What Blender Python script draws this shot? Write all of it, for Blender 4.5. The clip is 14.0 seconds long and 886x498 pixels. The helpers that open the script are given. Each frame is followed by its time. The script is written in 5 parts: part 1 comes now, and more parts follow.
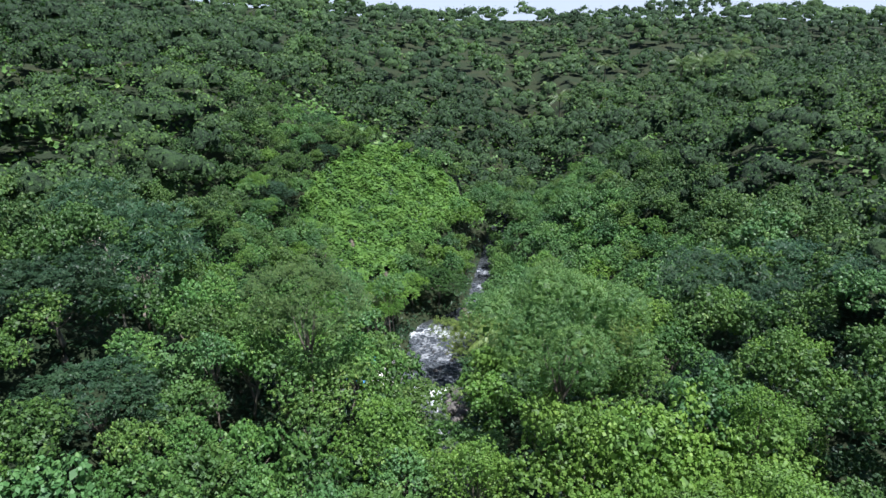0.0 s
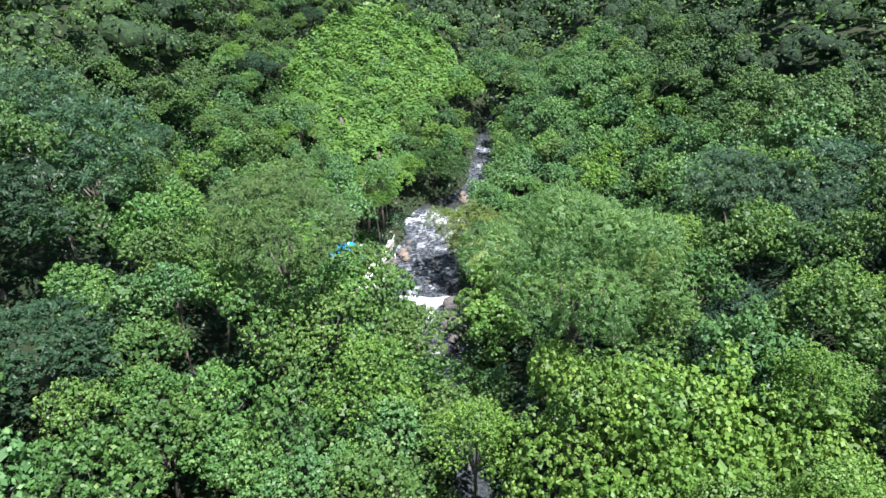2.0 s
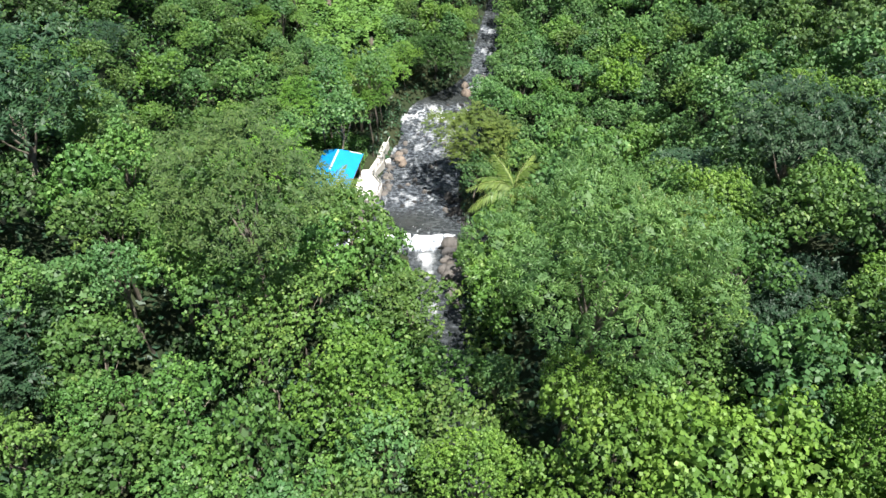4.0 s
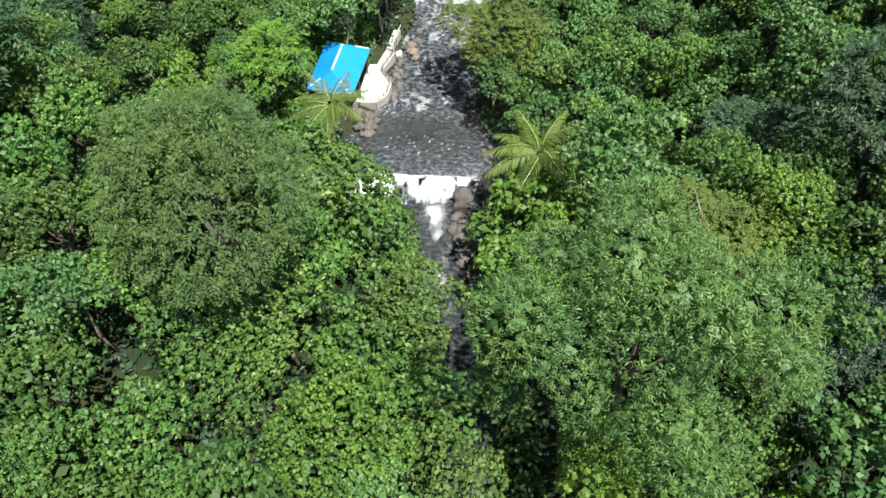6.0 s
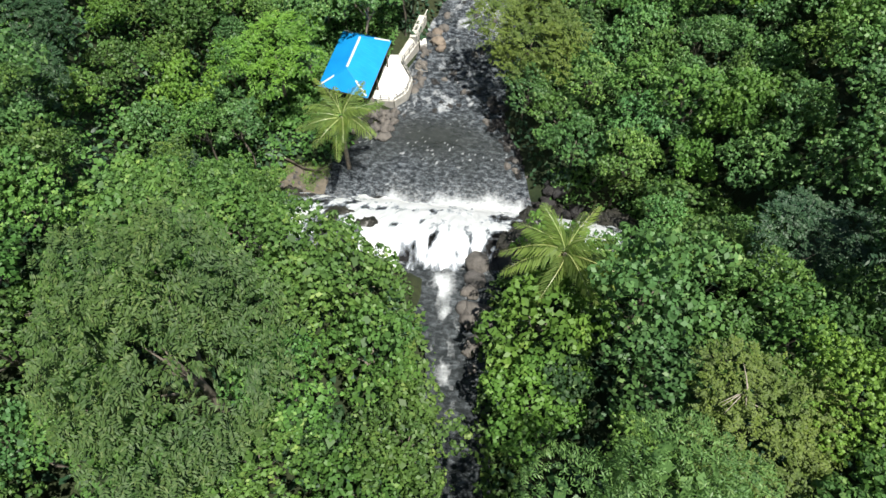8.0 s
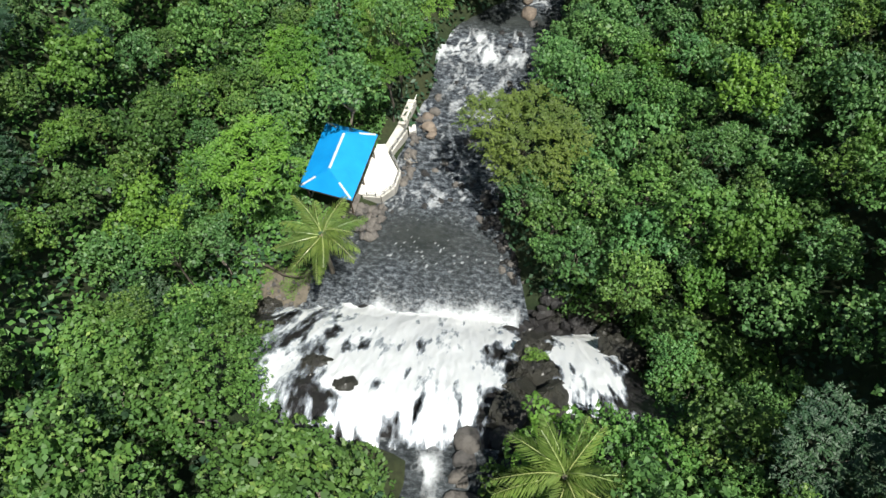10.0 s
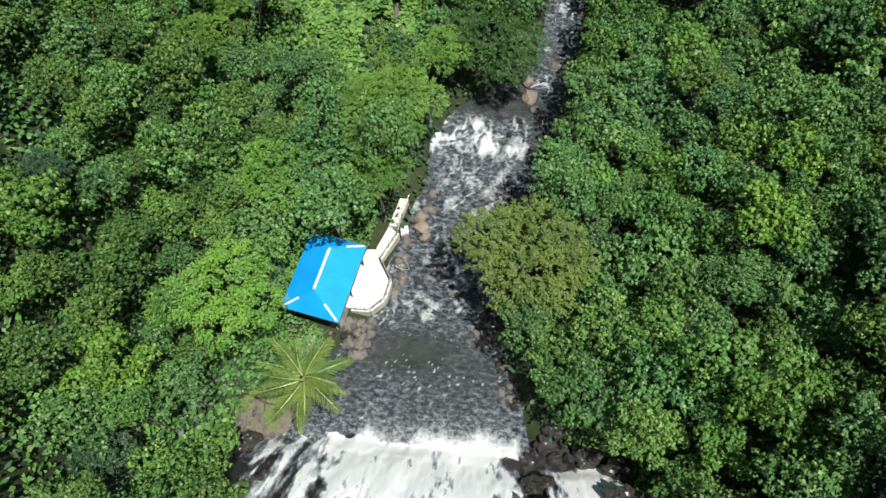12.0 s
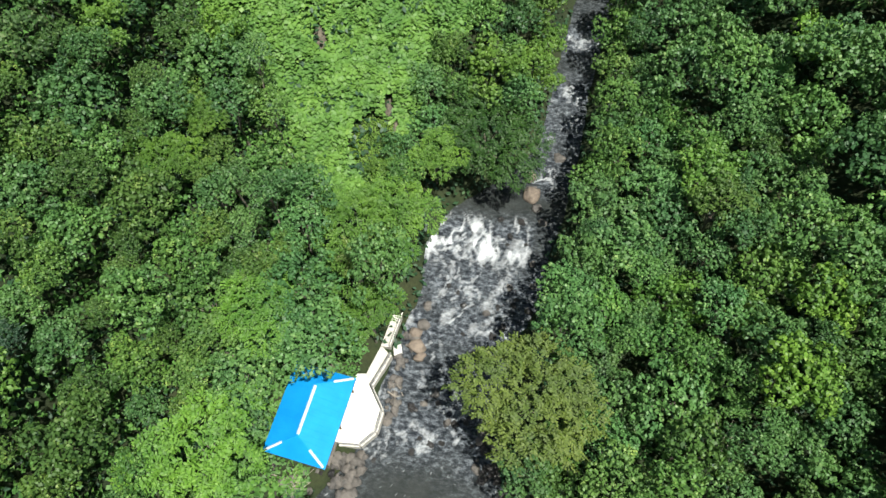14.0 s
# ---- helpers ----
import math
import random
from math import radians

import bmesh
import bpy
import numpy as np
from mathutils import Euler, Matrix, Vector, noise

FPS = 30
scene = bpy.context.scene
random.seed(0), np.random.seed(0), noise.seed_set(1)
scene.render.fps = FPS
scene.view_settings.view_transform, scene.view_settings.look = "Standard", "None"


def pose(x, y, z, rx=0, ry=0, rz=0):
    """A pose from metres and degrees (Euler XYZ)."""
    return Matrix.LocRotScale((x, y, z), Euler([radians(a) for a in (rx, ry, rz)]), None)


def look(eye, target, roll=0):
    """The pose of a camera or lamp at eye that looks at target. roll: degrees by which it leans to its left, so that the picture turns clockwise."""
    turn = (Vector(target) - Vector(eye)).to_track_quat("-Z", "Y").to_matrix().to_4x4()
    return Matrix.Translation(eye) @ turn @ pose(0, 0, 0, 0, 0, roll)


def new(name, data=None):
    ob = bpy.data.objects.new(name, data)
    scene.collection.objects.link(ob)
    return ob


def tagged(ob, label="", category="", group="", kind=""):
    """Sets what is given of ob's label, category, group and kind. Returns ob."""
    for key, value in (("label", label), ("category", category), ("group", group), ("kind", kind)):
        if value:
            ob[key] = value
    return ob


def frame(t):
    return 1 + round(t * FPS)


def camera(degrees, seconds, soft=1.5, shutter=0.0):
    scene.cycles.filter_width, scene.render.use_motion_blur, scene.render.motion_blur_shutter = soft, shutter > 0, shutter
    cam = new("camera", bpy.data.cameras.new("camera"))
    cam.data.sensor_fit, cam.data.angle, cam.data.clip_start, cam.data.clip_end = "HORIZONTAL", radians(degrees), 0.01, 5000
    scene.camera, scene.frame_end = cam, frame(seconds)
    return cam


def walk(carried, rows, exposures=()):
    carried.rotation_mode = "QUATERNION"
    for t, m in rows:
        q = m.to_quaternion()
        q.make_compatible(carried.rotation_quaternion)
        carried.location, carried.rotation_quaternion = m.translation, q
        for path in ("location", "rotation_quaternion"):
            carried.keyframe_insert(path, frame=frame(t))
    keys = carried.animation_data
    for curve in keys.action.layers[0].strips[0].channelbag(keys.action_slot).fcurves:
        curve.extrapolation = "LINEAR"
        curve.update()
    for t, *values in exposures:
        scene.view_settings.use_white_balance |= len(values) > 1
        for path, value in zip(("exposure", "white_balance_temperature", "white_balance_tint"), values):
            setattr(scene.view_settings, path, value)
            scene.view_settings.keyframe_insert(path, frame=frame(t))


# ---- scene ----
cam = camera(65.2, 14.0)
METRES, EYE, TILT, LEAN, TURN = 80.0, 61.0, -22.5, 0.0, 0.0
ROWS = [
    (0.0, 0.0, 0.0, 0.0, -0.0, -0.0, -0.0),
    (0.5, 0.0005, 0.0241, 0.0102, -0.05, -3.18, 0.03),
    (1.0, 0.0012, 0.0497, 0.021, -0.09, -6.02, 0.05),
    (1.5, 0.0019, 0.0766, 0.0325, -0.12, -8.82, 0.08),
    (2.0, 0.0026, 0.105, 0.0452, -0.15, -11.65, 0.08),
    (2.5, 0.0035, 0.1342, 0.0586, -0.17, -14.47, 0.06),
    (3.0, 0.0045, 0.1643, 0.0727, -0.19, -17.3, 0.06),
    (5.5, 0.0086, 0.3243, 0.1442, 1.29, -32.92, -0.57),
    (6.0, 0.0093, 0.3571, 0.159, 2.02, -36.33, -0.9),
    (6.5, 0.0097, 0.3899, 0.1738, 2.8, -39.74, -1.29),
    (7.0, 0.01, 0.424, 0.1891, 3.72, -42.69, -1.71),
    (7.5, 0.0092, 0.4579, 0.2042, 4.85, -42.84, -2.3),
    (8.0, 0.0092, 0.4923, 0.2192, 5.79, -42.94, -2.68),
    (10.5, -0.0014, 0.664, 0.2952, 5.55, -43.26, -2.77),
    (11.0, -0.0043, 0.6988, 0.3101, 5.52, -43.31, -2.77),
    (11.5, -0.0074, 0.7346, 0.3249, 5.48, -43.37, -2.8),
    (12.0, -0.0099, 0.7708, 0.3399, 5.46, -43.42, -2.79),
    (12.5, -0.0125, 0.805, 0.3545, 5.46, -43.48, -2.78),
    (13.0, -0.0152, 0.8414, 0.3697, 5.45, -43.54, -2.76),
    (13.5, -0.0194, 0.8779, 0.3853, 5.37, -43.62, -2.8),
    (14.0, -0.0231, 0.9144, 0.4014, 5.34, -43.72, -2.78),
]
walk(cam, [(t, pose(0, 0, EYE, TILT, LEAN, TURN) @ pose(METRES * x, METRES * y, METRES * z, 90 + pitch, roll, yaw)) for t, x, y, z, yaw, pitch, roll in ROWS],
     exposures=((0.0, 0.68, 5800, 13), (1.0, 1.2, 5750, 15), (2.0, 1.22, 5950, 14), (3.2, 1.16, 6250, 11), (6.5, 0.76, 6550, 8), (10.5, 0.48, 6450, 6), (14.0, 0.62, 6500, 5)))

# ---- light ----
world = bpy.data.worlds.new("sky")
scene.world = world
world.use_nodes = True
SUN_EL, SUN_AZ = 74.0, 125.0      # degrees above the horizon; degrees clockwise from +y
sky = world.node_tree.nodes.new("ShaderNodeTexSky")
sky.sky_type = "NISHITA"
sky.sun_disc = False
sky.sun_elevation = radians(SUN_EL)
sky.sun_rotation = radians(SUN_AZ)
sky.dust_density = 0.5
back = world.node_tree.nodes["Background"]
back.inputs["Strength"].default_value = 0.05
wt = world.node_tree
# broken fair-weather cloud
coord = wt.nodes.new("ShaderNodeTexCoord")
flat_map = wt.nodes.new("ShaderNodeMapping")
flat_map.inputs["Scale"].default_value = (1.0, 1.0, 3.2)
puffs = wt.nodes.new("ShaderNodeTexNoise")
puffs.inputs["Scale"].default_value, puffs.inputs["Detail"].default_value = 2.6, 8.0
cover = wt.nodes.new("ShaderNodeValToRGB")
cover.color_ramp.elements[0].position, cover.color_ramp.elements[1].position = 0.5, 0.72
cloud = wt.nodes.new("ShaderNodeMix")
cloud.data_type = "RGBA"
cloud.inputs[7].default_value = (4.6, 4.8, 5.2, 1)
wt.links.new(coord.outputs["Generated"], flat_map.inputs["Vector"])
wt.links.new(flat_map.outputs["Vector"], puffs.inputs["Vector"])
wt.links.new(puffs.outputs["Fac"], cover.inputs["Fac"])
wt.links.new(cover.outputs["Color"], cloud.inputs[0])
wt.links.new(sky.outputs[0], cloud.inputs[6])
# pale bright haze low over the horizon
split = wt.nodes.new("ShaderNodeSeparateXYZ")
low_sky = wt.nodes.new("ShaderNodeValToRGB")
low_sky.color_ramp.elements[0].position, low_sky.color_ramp.elements[1].position = 0.0, 0.16
low_sky.color_ramp.elements[0].color, low_sky.color_ramp.elements[1].color = (1, 1, 1, 1), (0, 0, 0, 1)
haze = wt.nodes.new("ShaderNodeMix")
haze.data_type = "RGBA"
haze.inputs[7].default_value = (9.5, 10.6, 12.0, 1)
wt.links.new(coord.outputs["Generated"], split.inputs[0])
wt.links.new(split.outputs["Z"], low_sky.inputs["Fac"])
wt.links.new(low_sky.outputs["Color"], haze.inputs[0])
wt.links.new(cloud.outputs[2], haze.inputs[6])
wt.links.new(haze.outputs[2], back.inputs["Color"])
sun = new("sun", bpy.data.lights.new("sun", "SUN"))
sun.data.energy = 5.0
sun.data.angle = radians(0.5)
sun.data.color = (1.0, 0.96, 0.89)
sun_way = Vector((math.sin(radians(SUN_AZ)) * math.cos(radians(SUN_EL)), math.cos(radians(SUN_AZ)) * math.cos(radians(SUN_EL)), math.sin(radians(SUN_EL))))
sun.matrix_world = look(sun_way * 200, (0, 0, 0))


# ---- materials ----
def shader(name):
    m = bpy.data.materials.new(name)
    m.use_nodes = True
    nt = m.node_tree
    return m, nt, nt.nodes["Principled BSDF"], nt.nodes["Material Output"]


def ramp(nt, fac, stops):
    r = nt.nodes.new("ShaderNodeValToRGB")
    while len(r.color_ramp.elements) < len(stops):
        r.color_ramp.elements.new(0.5)
    for e, (p, c) in zip(r.color_ramp.elements, stops):
        e.position = p
        e.color = (*c, 1) if len(c) == 3 else c
    nt.links.new(fac, r.inputs["Fac"])
    return r.outputs["Color"]


def noise_tex(nt, scale, detail=4.0, rough=0.55, vec=None):
    n = nt.nodes.new("ShaderNodeTexNoise")
    n.inputs["Scale"].default_value = scale
    n.inputs["Detail"].default_value = detail
    n.inputs["Roughness"].default_value = rough
    if vec is None:
        vec = nt.nodes.new("ShaderNodeNewGeometry").outputs["Position"]
    nt.links.new(vec, n.inputs["Vector"])
    return n.outputs["Fac"]


def mix_col(nt, fac, a, b, mode="MIX"):
    m = nt.nodes.new("ShaderNodeMix")
    m.data_type, m.blend_type = "RGBA", mode
    for value, key in ((fac, 0), (a, 6), (b, 7)):
        if isinstance(value, (int, float)):
            m.inputs[key].default_value = value
        elif isinstance(value, tuple):
            m.inputs[key].default_value = (*value, 1)
        else:
            nt.links.new(value, m.inputs[key])
    return m.outputs[2]


def bump(nt, height, bsdf, strength, distance):
    b = nt.nodes.new("ShaderNodeBump")
    b.inputs["Strength"].default_value = strength
    b.inputs["Distance"].default_value = distance
    nt.links.new(height, b.inputs["Height"])
    nt.links.new(b.outputs["Normal"], bsdf.inputs["Normal"])


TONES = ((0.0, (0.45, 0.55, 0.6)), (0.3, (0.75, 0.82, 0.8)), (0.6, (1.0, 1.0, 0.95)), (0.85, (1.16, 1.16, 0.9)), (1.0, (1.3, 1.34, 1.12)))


def leaf_material(name, dark, mid, light, rough=0.55, through_light=0.2, hue=0.02, value=0.22, toned=False, tufted=False):
    """Leaves: a colour of its own for each leaf, a tone of its own for each tree, light let through."""
    m, nt, bsdf, out = shader(name)
    geo = nt.nodes.new("ShaderNodeNewGeometry")
    info = nt.nodes.new("ShaderNodeObjectInfo")
    pick = geo.outputs["Random Per Island"]
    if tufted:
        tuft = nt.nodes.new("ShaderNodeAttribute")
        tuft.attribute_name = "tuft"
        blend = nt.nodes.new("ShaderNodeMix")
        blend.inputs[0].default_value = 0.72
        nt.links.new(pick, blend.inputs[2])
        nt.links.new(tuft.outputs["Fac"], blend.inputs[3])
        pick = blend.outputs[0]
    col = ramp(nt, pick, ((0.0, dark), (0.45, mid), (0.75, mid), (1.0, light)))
    patch = ramp(nt, noise_tex(nt, 0.33, 3), ((0.36, (0.8, 0.84, 0.94)), (0.62, (1.18, 1.1, 1.02))))
    col = mix_col(nt, 1.0, col, patch, "MULTIPLY")
    if toned:
        tone = nt.nodes.new("ShaderNodeAttribute")
        tone.attribute_name = "tone"
        col = mix_col(nt, 1.0, col, ramp(nt, tone.outputs["Fac"], TONES), "MULTIPLY")
    hsv = nt.nodes.new("ShaderNodeHueSaturation")
    for key, low, high in (("Hue", 0.5 - hue, 0.5 + hue), ("Value", 1 - value, 1 + value)):
        mr = nt.nodes.new("ShaderNodeMapRange")
        mr.inputs["To Min"].default_value, mr.inputs["To Max"].default_value = low, high
        if key == "Hue":
            nt.links.new(info.outputs["Random"], mr.inputs["Value"])
        else:
            mul = nt.nodes.new("ShaderNodeMath")
            mul.operation = "MULTIPLY"
            mul.inputs[1].default_value = 7.31
            fr = nt.nodes.new("ShaderNodeMath")
            fr.operation = "FRACT"
            nt.links.new(info.outputs["Random"], mul.inputs[0])
            nt.links.new(mul.outputs[0], fr.inputs[0])
            nt.links.new(fr.outputs[0], mr.inputs["Value"])
        nt.links.new(mr.outputs["Result"], hsv.inputs[key])
    nt.links.new(col, hsv.inputs["Color"])
    nt.links.new(hsv.outputs["Color"], bsdf.inputs["Base Color"])
    bsdf.inputs["Roughness"].default_value = rough
    bsdf.inputs["Specular IOR Level"].default_value = 0.42
    tr = nt.nodes.new("ShaderNodeBsdfTranslucent")
    nt.links.new(mix_col(nt, 1.0, hsv.outputs["Color"], (1.25, 1.3, 0.55), "MULTIPLY"), tr.inputs["Color"])
    mx = nt.nodes.new("ShaderNodeMixShader")
    mx.inputs[0].default_value = through_light
    nt.links.new(bsdf.outputs[0], mx.inputs[1])
    nt.links.new(tr.outputs[0], mx.inputs[2])
    nt.links.new(mx.outputs[0], out.inputs["Surface"])
    return m


def mass_material():
    """Foliage of far crowns, too small to tell leaf from leaf: mottled, with deep relief, kept dark as painted inner
    shade.
    """
    m, nt, bsdf, out = shader("foliage_mass")
    geo = nt.nodes.new("ShaderNodeNewGeometry")
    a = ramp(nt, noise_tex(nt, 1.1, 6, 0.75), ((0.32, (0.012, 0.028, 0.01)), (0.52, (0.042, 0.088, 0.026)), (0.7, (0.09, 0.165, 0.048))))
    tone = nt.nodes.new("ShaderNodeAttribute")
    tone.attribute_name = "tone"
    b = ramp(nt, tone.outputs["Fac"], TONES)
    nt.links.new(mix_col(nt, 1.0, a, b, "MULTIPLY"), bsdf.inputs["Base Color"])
    bsdf.inputs["Roughness"].default_value = 0.8
    bump(nt, noise_tex(nt, 1.7, 6, 0.7), bsdf, 1.0, 0.7)
    return m


LEAF_ROSETTE = leaf_material("broad_leaf", (0.05, 0.112, 0.028), (0.094, 0.2, 0.045), (0.225, 0.345, 0.095), 0.55, hue=0.012, value=0.2, toned=True, tufted=True)
LEAF_BLUISH = leaf_material("bluish_leaf", (0.054, 0.126, 0.04), (0.092, 0.205, 0.064), (0.21, 0.33, 0.125), 0.52, hue=0.01, value=0.2, toned=True, tufted=True)
LEAF_TUFT = leaf_material("tuft_leaf", (0.08, 0.17, 0.052), (0.138, 0.262, 0.08), (0.24, 0.36, 0.13), 0.5, 0.28, hue=0.0, value=0.05, tufted=True)
LEAF_BRIGHT = leaf_material("bright_leaf", (0.064, 0.14, 0.026), (0.112, 0.232, 0.042), (0.215, 0.35, 0.085), 0.52, 0.26, hue=0.006, value=0.1, toned=True, tufted=True)
LEAF_FEATHER = leaf_material("feathery_leaf", (0.04, 0.095, 0.024), (0.066, 0.15, 0.036), (0.12, 0.2, 0.06), 0.6)
LEAF_LIME = leaf_material("lime_leaf", (0.07, 0.155, 0.02), (0.108, 0.232, 0.03), (0.16, 0.295, 0.048), 0.55, 0.26, hue=0.008)
LEAF_VINE = leaf_material("vine_leaf", (0.068, 0.14, 0.026), (0.128, 0.246, 0.04), (0.24, 0.37, 0.08), 0.55, 0.24, 0.006, 0.12, tufted=True)
LEAF_CREEPER = leaf_material("creeper_leaf", (0.09, 0.19, 0.042), (0.155, 0.3, 0.062), (0.25, 0.4, 0.1), 0.55, 0.24, 0.006, 0.1, tufted=True)
LEAF_OLIVE = leaf_material("olive_leaf", (0.066, 0.105, 0.018), (0.102, 0.158, 0.026), (0.155, 0.215, 0.046), 0.6, hue=0.0, value=0.05)
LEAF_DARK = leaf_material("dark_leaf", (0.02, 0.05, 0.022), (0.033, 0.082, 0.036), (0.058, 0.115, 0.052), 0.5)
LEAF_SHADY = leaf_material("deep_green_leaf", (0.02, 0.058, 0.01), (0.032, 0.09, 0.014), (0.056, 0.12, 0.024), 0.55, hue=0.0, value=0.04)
LEAF_FAR = leaf_material("far_leaf", (0.043, 0.09, 0.03), (0.07, 0.143, 0.042), (0.135, 0.21, 0.07), 0.6, 0.24, hue=0.0, value=0.03, toned=True)
LEAF_SIDE = leaf_material("valley_leaf", (0.06, 0.124, 0.038), (0.1, 0.2, 0.052), (0.19, 0.29, 0.09), 0.6, 0.24, hue=0.0, value=0.03, toned=True)
LEAF_MASS = mass_material()
LEAF_PALM = leaf_material("palm_leaf", (0.15, 0.235, 0.06), (0.205, 0.305, 0.08), (0.3, 0.39, 0.13), 0.4, 0.4, hue=0.008, value=0.1)
LEAF_FARPALM = leaf_material("far_palm_leaf", (0.085, 0.15, 0.05), (0.12, 0.195, 0.07), (0.19, 0.26, 0.11), 0.4, 0.25, hue=0.006, value=0.08)
FROND_RIB = leaf_material("palm_rib", (0.28, 0.35, 0.12), (0.34, 0.41, 0.15), (0.4, 0.46, 0.2), 0.4, 0.05)


def bark_material(name, dark, light):
    m, nt, bsdf, out = shader(name)
    n = noise_tex(nt, 3.0, 6, 0.7)
    nt.links.new(ramp(nt, n, ((0.3, dark), (0.7, light))), bsdf.inputs["Base Color"])
    bsdf.inputs["Roughness"].default_value = 0.9
    bump(nt, noise_tex(nt, 14.0, 5), bsdf, 0.6, 0.03)
    return m


BARK = bark_material("bark", (0.09, 0.075, 0.055), (0.24, 0.21, 0.17))
PALM_BARK = bark_material("palm_bark", (0.12, 0.1, 0.075), (0.3, 0.26, 0.2))
DARK_WOOD = bark_material("dark_wood", (0.035, 0.028, 0.02), (0.09, 0.075, 0.055))
DEAD_WOOD = bark_material("dead_wood", (0.2, 0.17, 0.13), (0.45, 0.4, 0.34))


def ground_material():
    m, nt, bsdf, out = shader("forest_floor")
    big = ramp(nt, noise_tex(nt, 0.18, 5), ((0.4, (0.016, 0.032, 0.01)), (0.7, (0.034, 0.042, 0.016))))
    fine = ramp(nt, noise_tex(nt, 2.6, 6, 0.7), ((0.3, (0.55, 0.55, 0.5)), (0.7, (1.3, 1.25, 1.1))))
    nt.links.new(mix_col(nt, 1.0, big, fine, "MULTIPLY"), bsdf.inputs["Base Color"])
    bsdf.inputs["Roughness"].default_value = 0.95
    bump(nt, noise_tex(nt, 5.0, 6, 0.7), bsdf, 0.8, 0.12)
    return m


def rock_material(name, dark, light, rough, wet=0.0):
    m, nt, bsdf, out = shader(name)
    info = nt.nodes.new("ShaderNodeObjectInfo")
    base = ramp(nt, noise_tex(nt, 1.3, 7, 0.65), ((0.3, dark), (0.55, light), (0.8, tuple(c * 0.8 for c in light))))
    tone = ramp(nt, info.outputs["Random"], ((0.0, (0.7, 0.7, 0.72)), (1.0, (1.12, 1.08, 1.04))))
    nt.links.new(mix_col(nt, 1.0, base, tone, "MULTIPLY"), bsdf.inputs["Base Color"])
    bsdf.inputs["Roughness"].default_value = rough
    bsdf.inputs["Coat Weight"].default_value = wet
    bsdf.inputs["Coat Roughness"].default_value = 0.25
    bump(nt, noise_tex(nt, 2.2, 8, 0.75), bsdf, 0.9, 0.3)
    return m


GROUND = ground_material()
ROCK_DRY = rock_material("dry_rock", (0.07, 0.066, 0.062), (0.185, 0.172, 0.158), 0.85)
ROCK_TAN = rock_material("tan_rock", (0.11, 0.09, 0.075), (0.27, 0.225, 0.185), 0.85)
ROCK_WET = rock_material("wet_rock", (0.008, 0.008, 0.009), (0.03, 0.028, 0.028), 0.5, 0.15)
ROCK_MOSS = rock_material("mossy_wet_rock", (0.007, 0.007, 0.006), (0.03, 0.029, 0.022), 0.5, 0.15)
EARTH = rock_material("bare_earth", (0.09, 0.08, 0.062), (0.2, 0.175, 0.135), 0.95)


def water_material():
    """Dark stream water with broken white foam, laid by the mesh's own foam measure."""
    m, nt, bsdf, out = shader("stream_water")
    att = nt.nodes.new("ShaderNodeAttribute")
    att.attribute_name = "foam"
    fine = noise_tex(nt, 2.8, 7, 0.7)
    add = nt.nodes.new("ShaderNodeMath")
    add.operation = "ADD"
    sub = nt.nodes.new("ShaderNodeMath")
    sub.operation = "MULTIPLY_ADD"
    sub.inputs[1].default_value, sub.inputs[2].default_value = 1.1, -0.55
    nt.links.new(fine, sub.inputs[0])
    nt.links.new(att.outputs["Fac"], add.inputs[0])
    nt.links.new(sub.outputs[0], add.inputs[1])
    lim = nt.nodes.new("ShaderNodeMath")
    lim.operation = "MULTIPLY"
    lim.use_clamp = True
    nt.links.new(add.outputs[0], lim.inputs[0])
    nt.links.new(ramp(nt, att.outputs["Fac"], ((0.0, (0, 0, 0)), (0.12, (1, 1, 1)))), lim.inputs[1])
    foam = ramp(nt, lim.outputs[0], ((0.12, (0, 0, 0)), (0.45, (0.3, 0.3, 0.3)), (1.0, (1, 1, 1))))
    mapping = nt.nodes.new("ShaderNodeMapping")
    geo = nt.nodes.new("ShaderNodeNewGeometry")
    mapping.inputs["Scale"].default_value = (1.0, 1.6, 1.0)
    nt.links.new(geo.outputs["Position"], mapping.inputs["Vector"])
    chop = noise_tex(nt, 1.7, 7, 0.72, mapping.outputs["Vector"])
    # air stirred into the water pales it, with ripple glints and sky reflection painted in;
    # still water stays nearly black
    stir = nt.nodes.new("ShaderNodeAttribute")
    stir.attribute_name = "stir"
    still = ramp(nt, noise_tex(nt, 0.5, 4), ((0.35, (0.026, 0.03, 0.029)), (0.65, (0.042, 0.047, 0.045))))
    airy_glint = ramp(nt, chop, ((0.38, (0.011, 0.014, 0.019)), (0.48, (0.05, 0.057, 0.068)), (0.58, (0.15, 0.168, 0.19)), (0.72, (0.38, 0.41, 0.45))))
    body = mix_col(nt, stir.outputs["Fac"], still, airy_glint)
    nt.links.new(mix_col(nt, foam, body, (0.8, 0.83, 0.86)), bsdf.inputs["Base Color"])
    nt.links.new(ramp(nt, foam, ((0.0, (0.1, 0.1, 0.1)), (0.5, (0.7, 0.7, 0.7)))), bsdf.inputs["Roughness"])
    bsdf.inputs["IOR"].default_value = 1.33
    bump(nt, chop, bsdf, 0.9, 0.3)
    return m


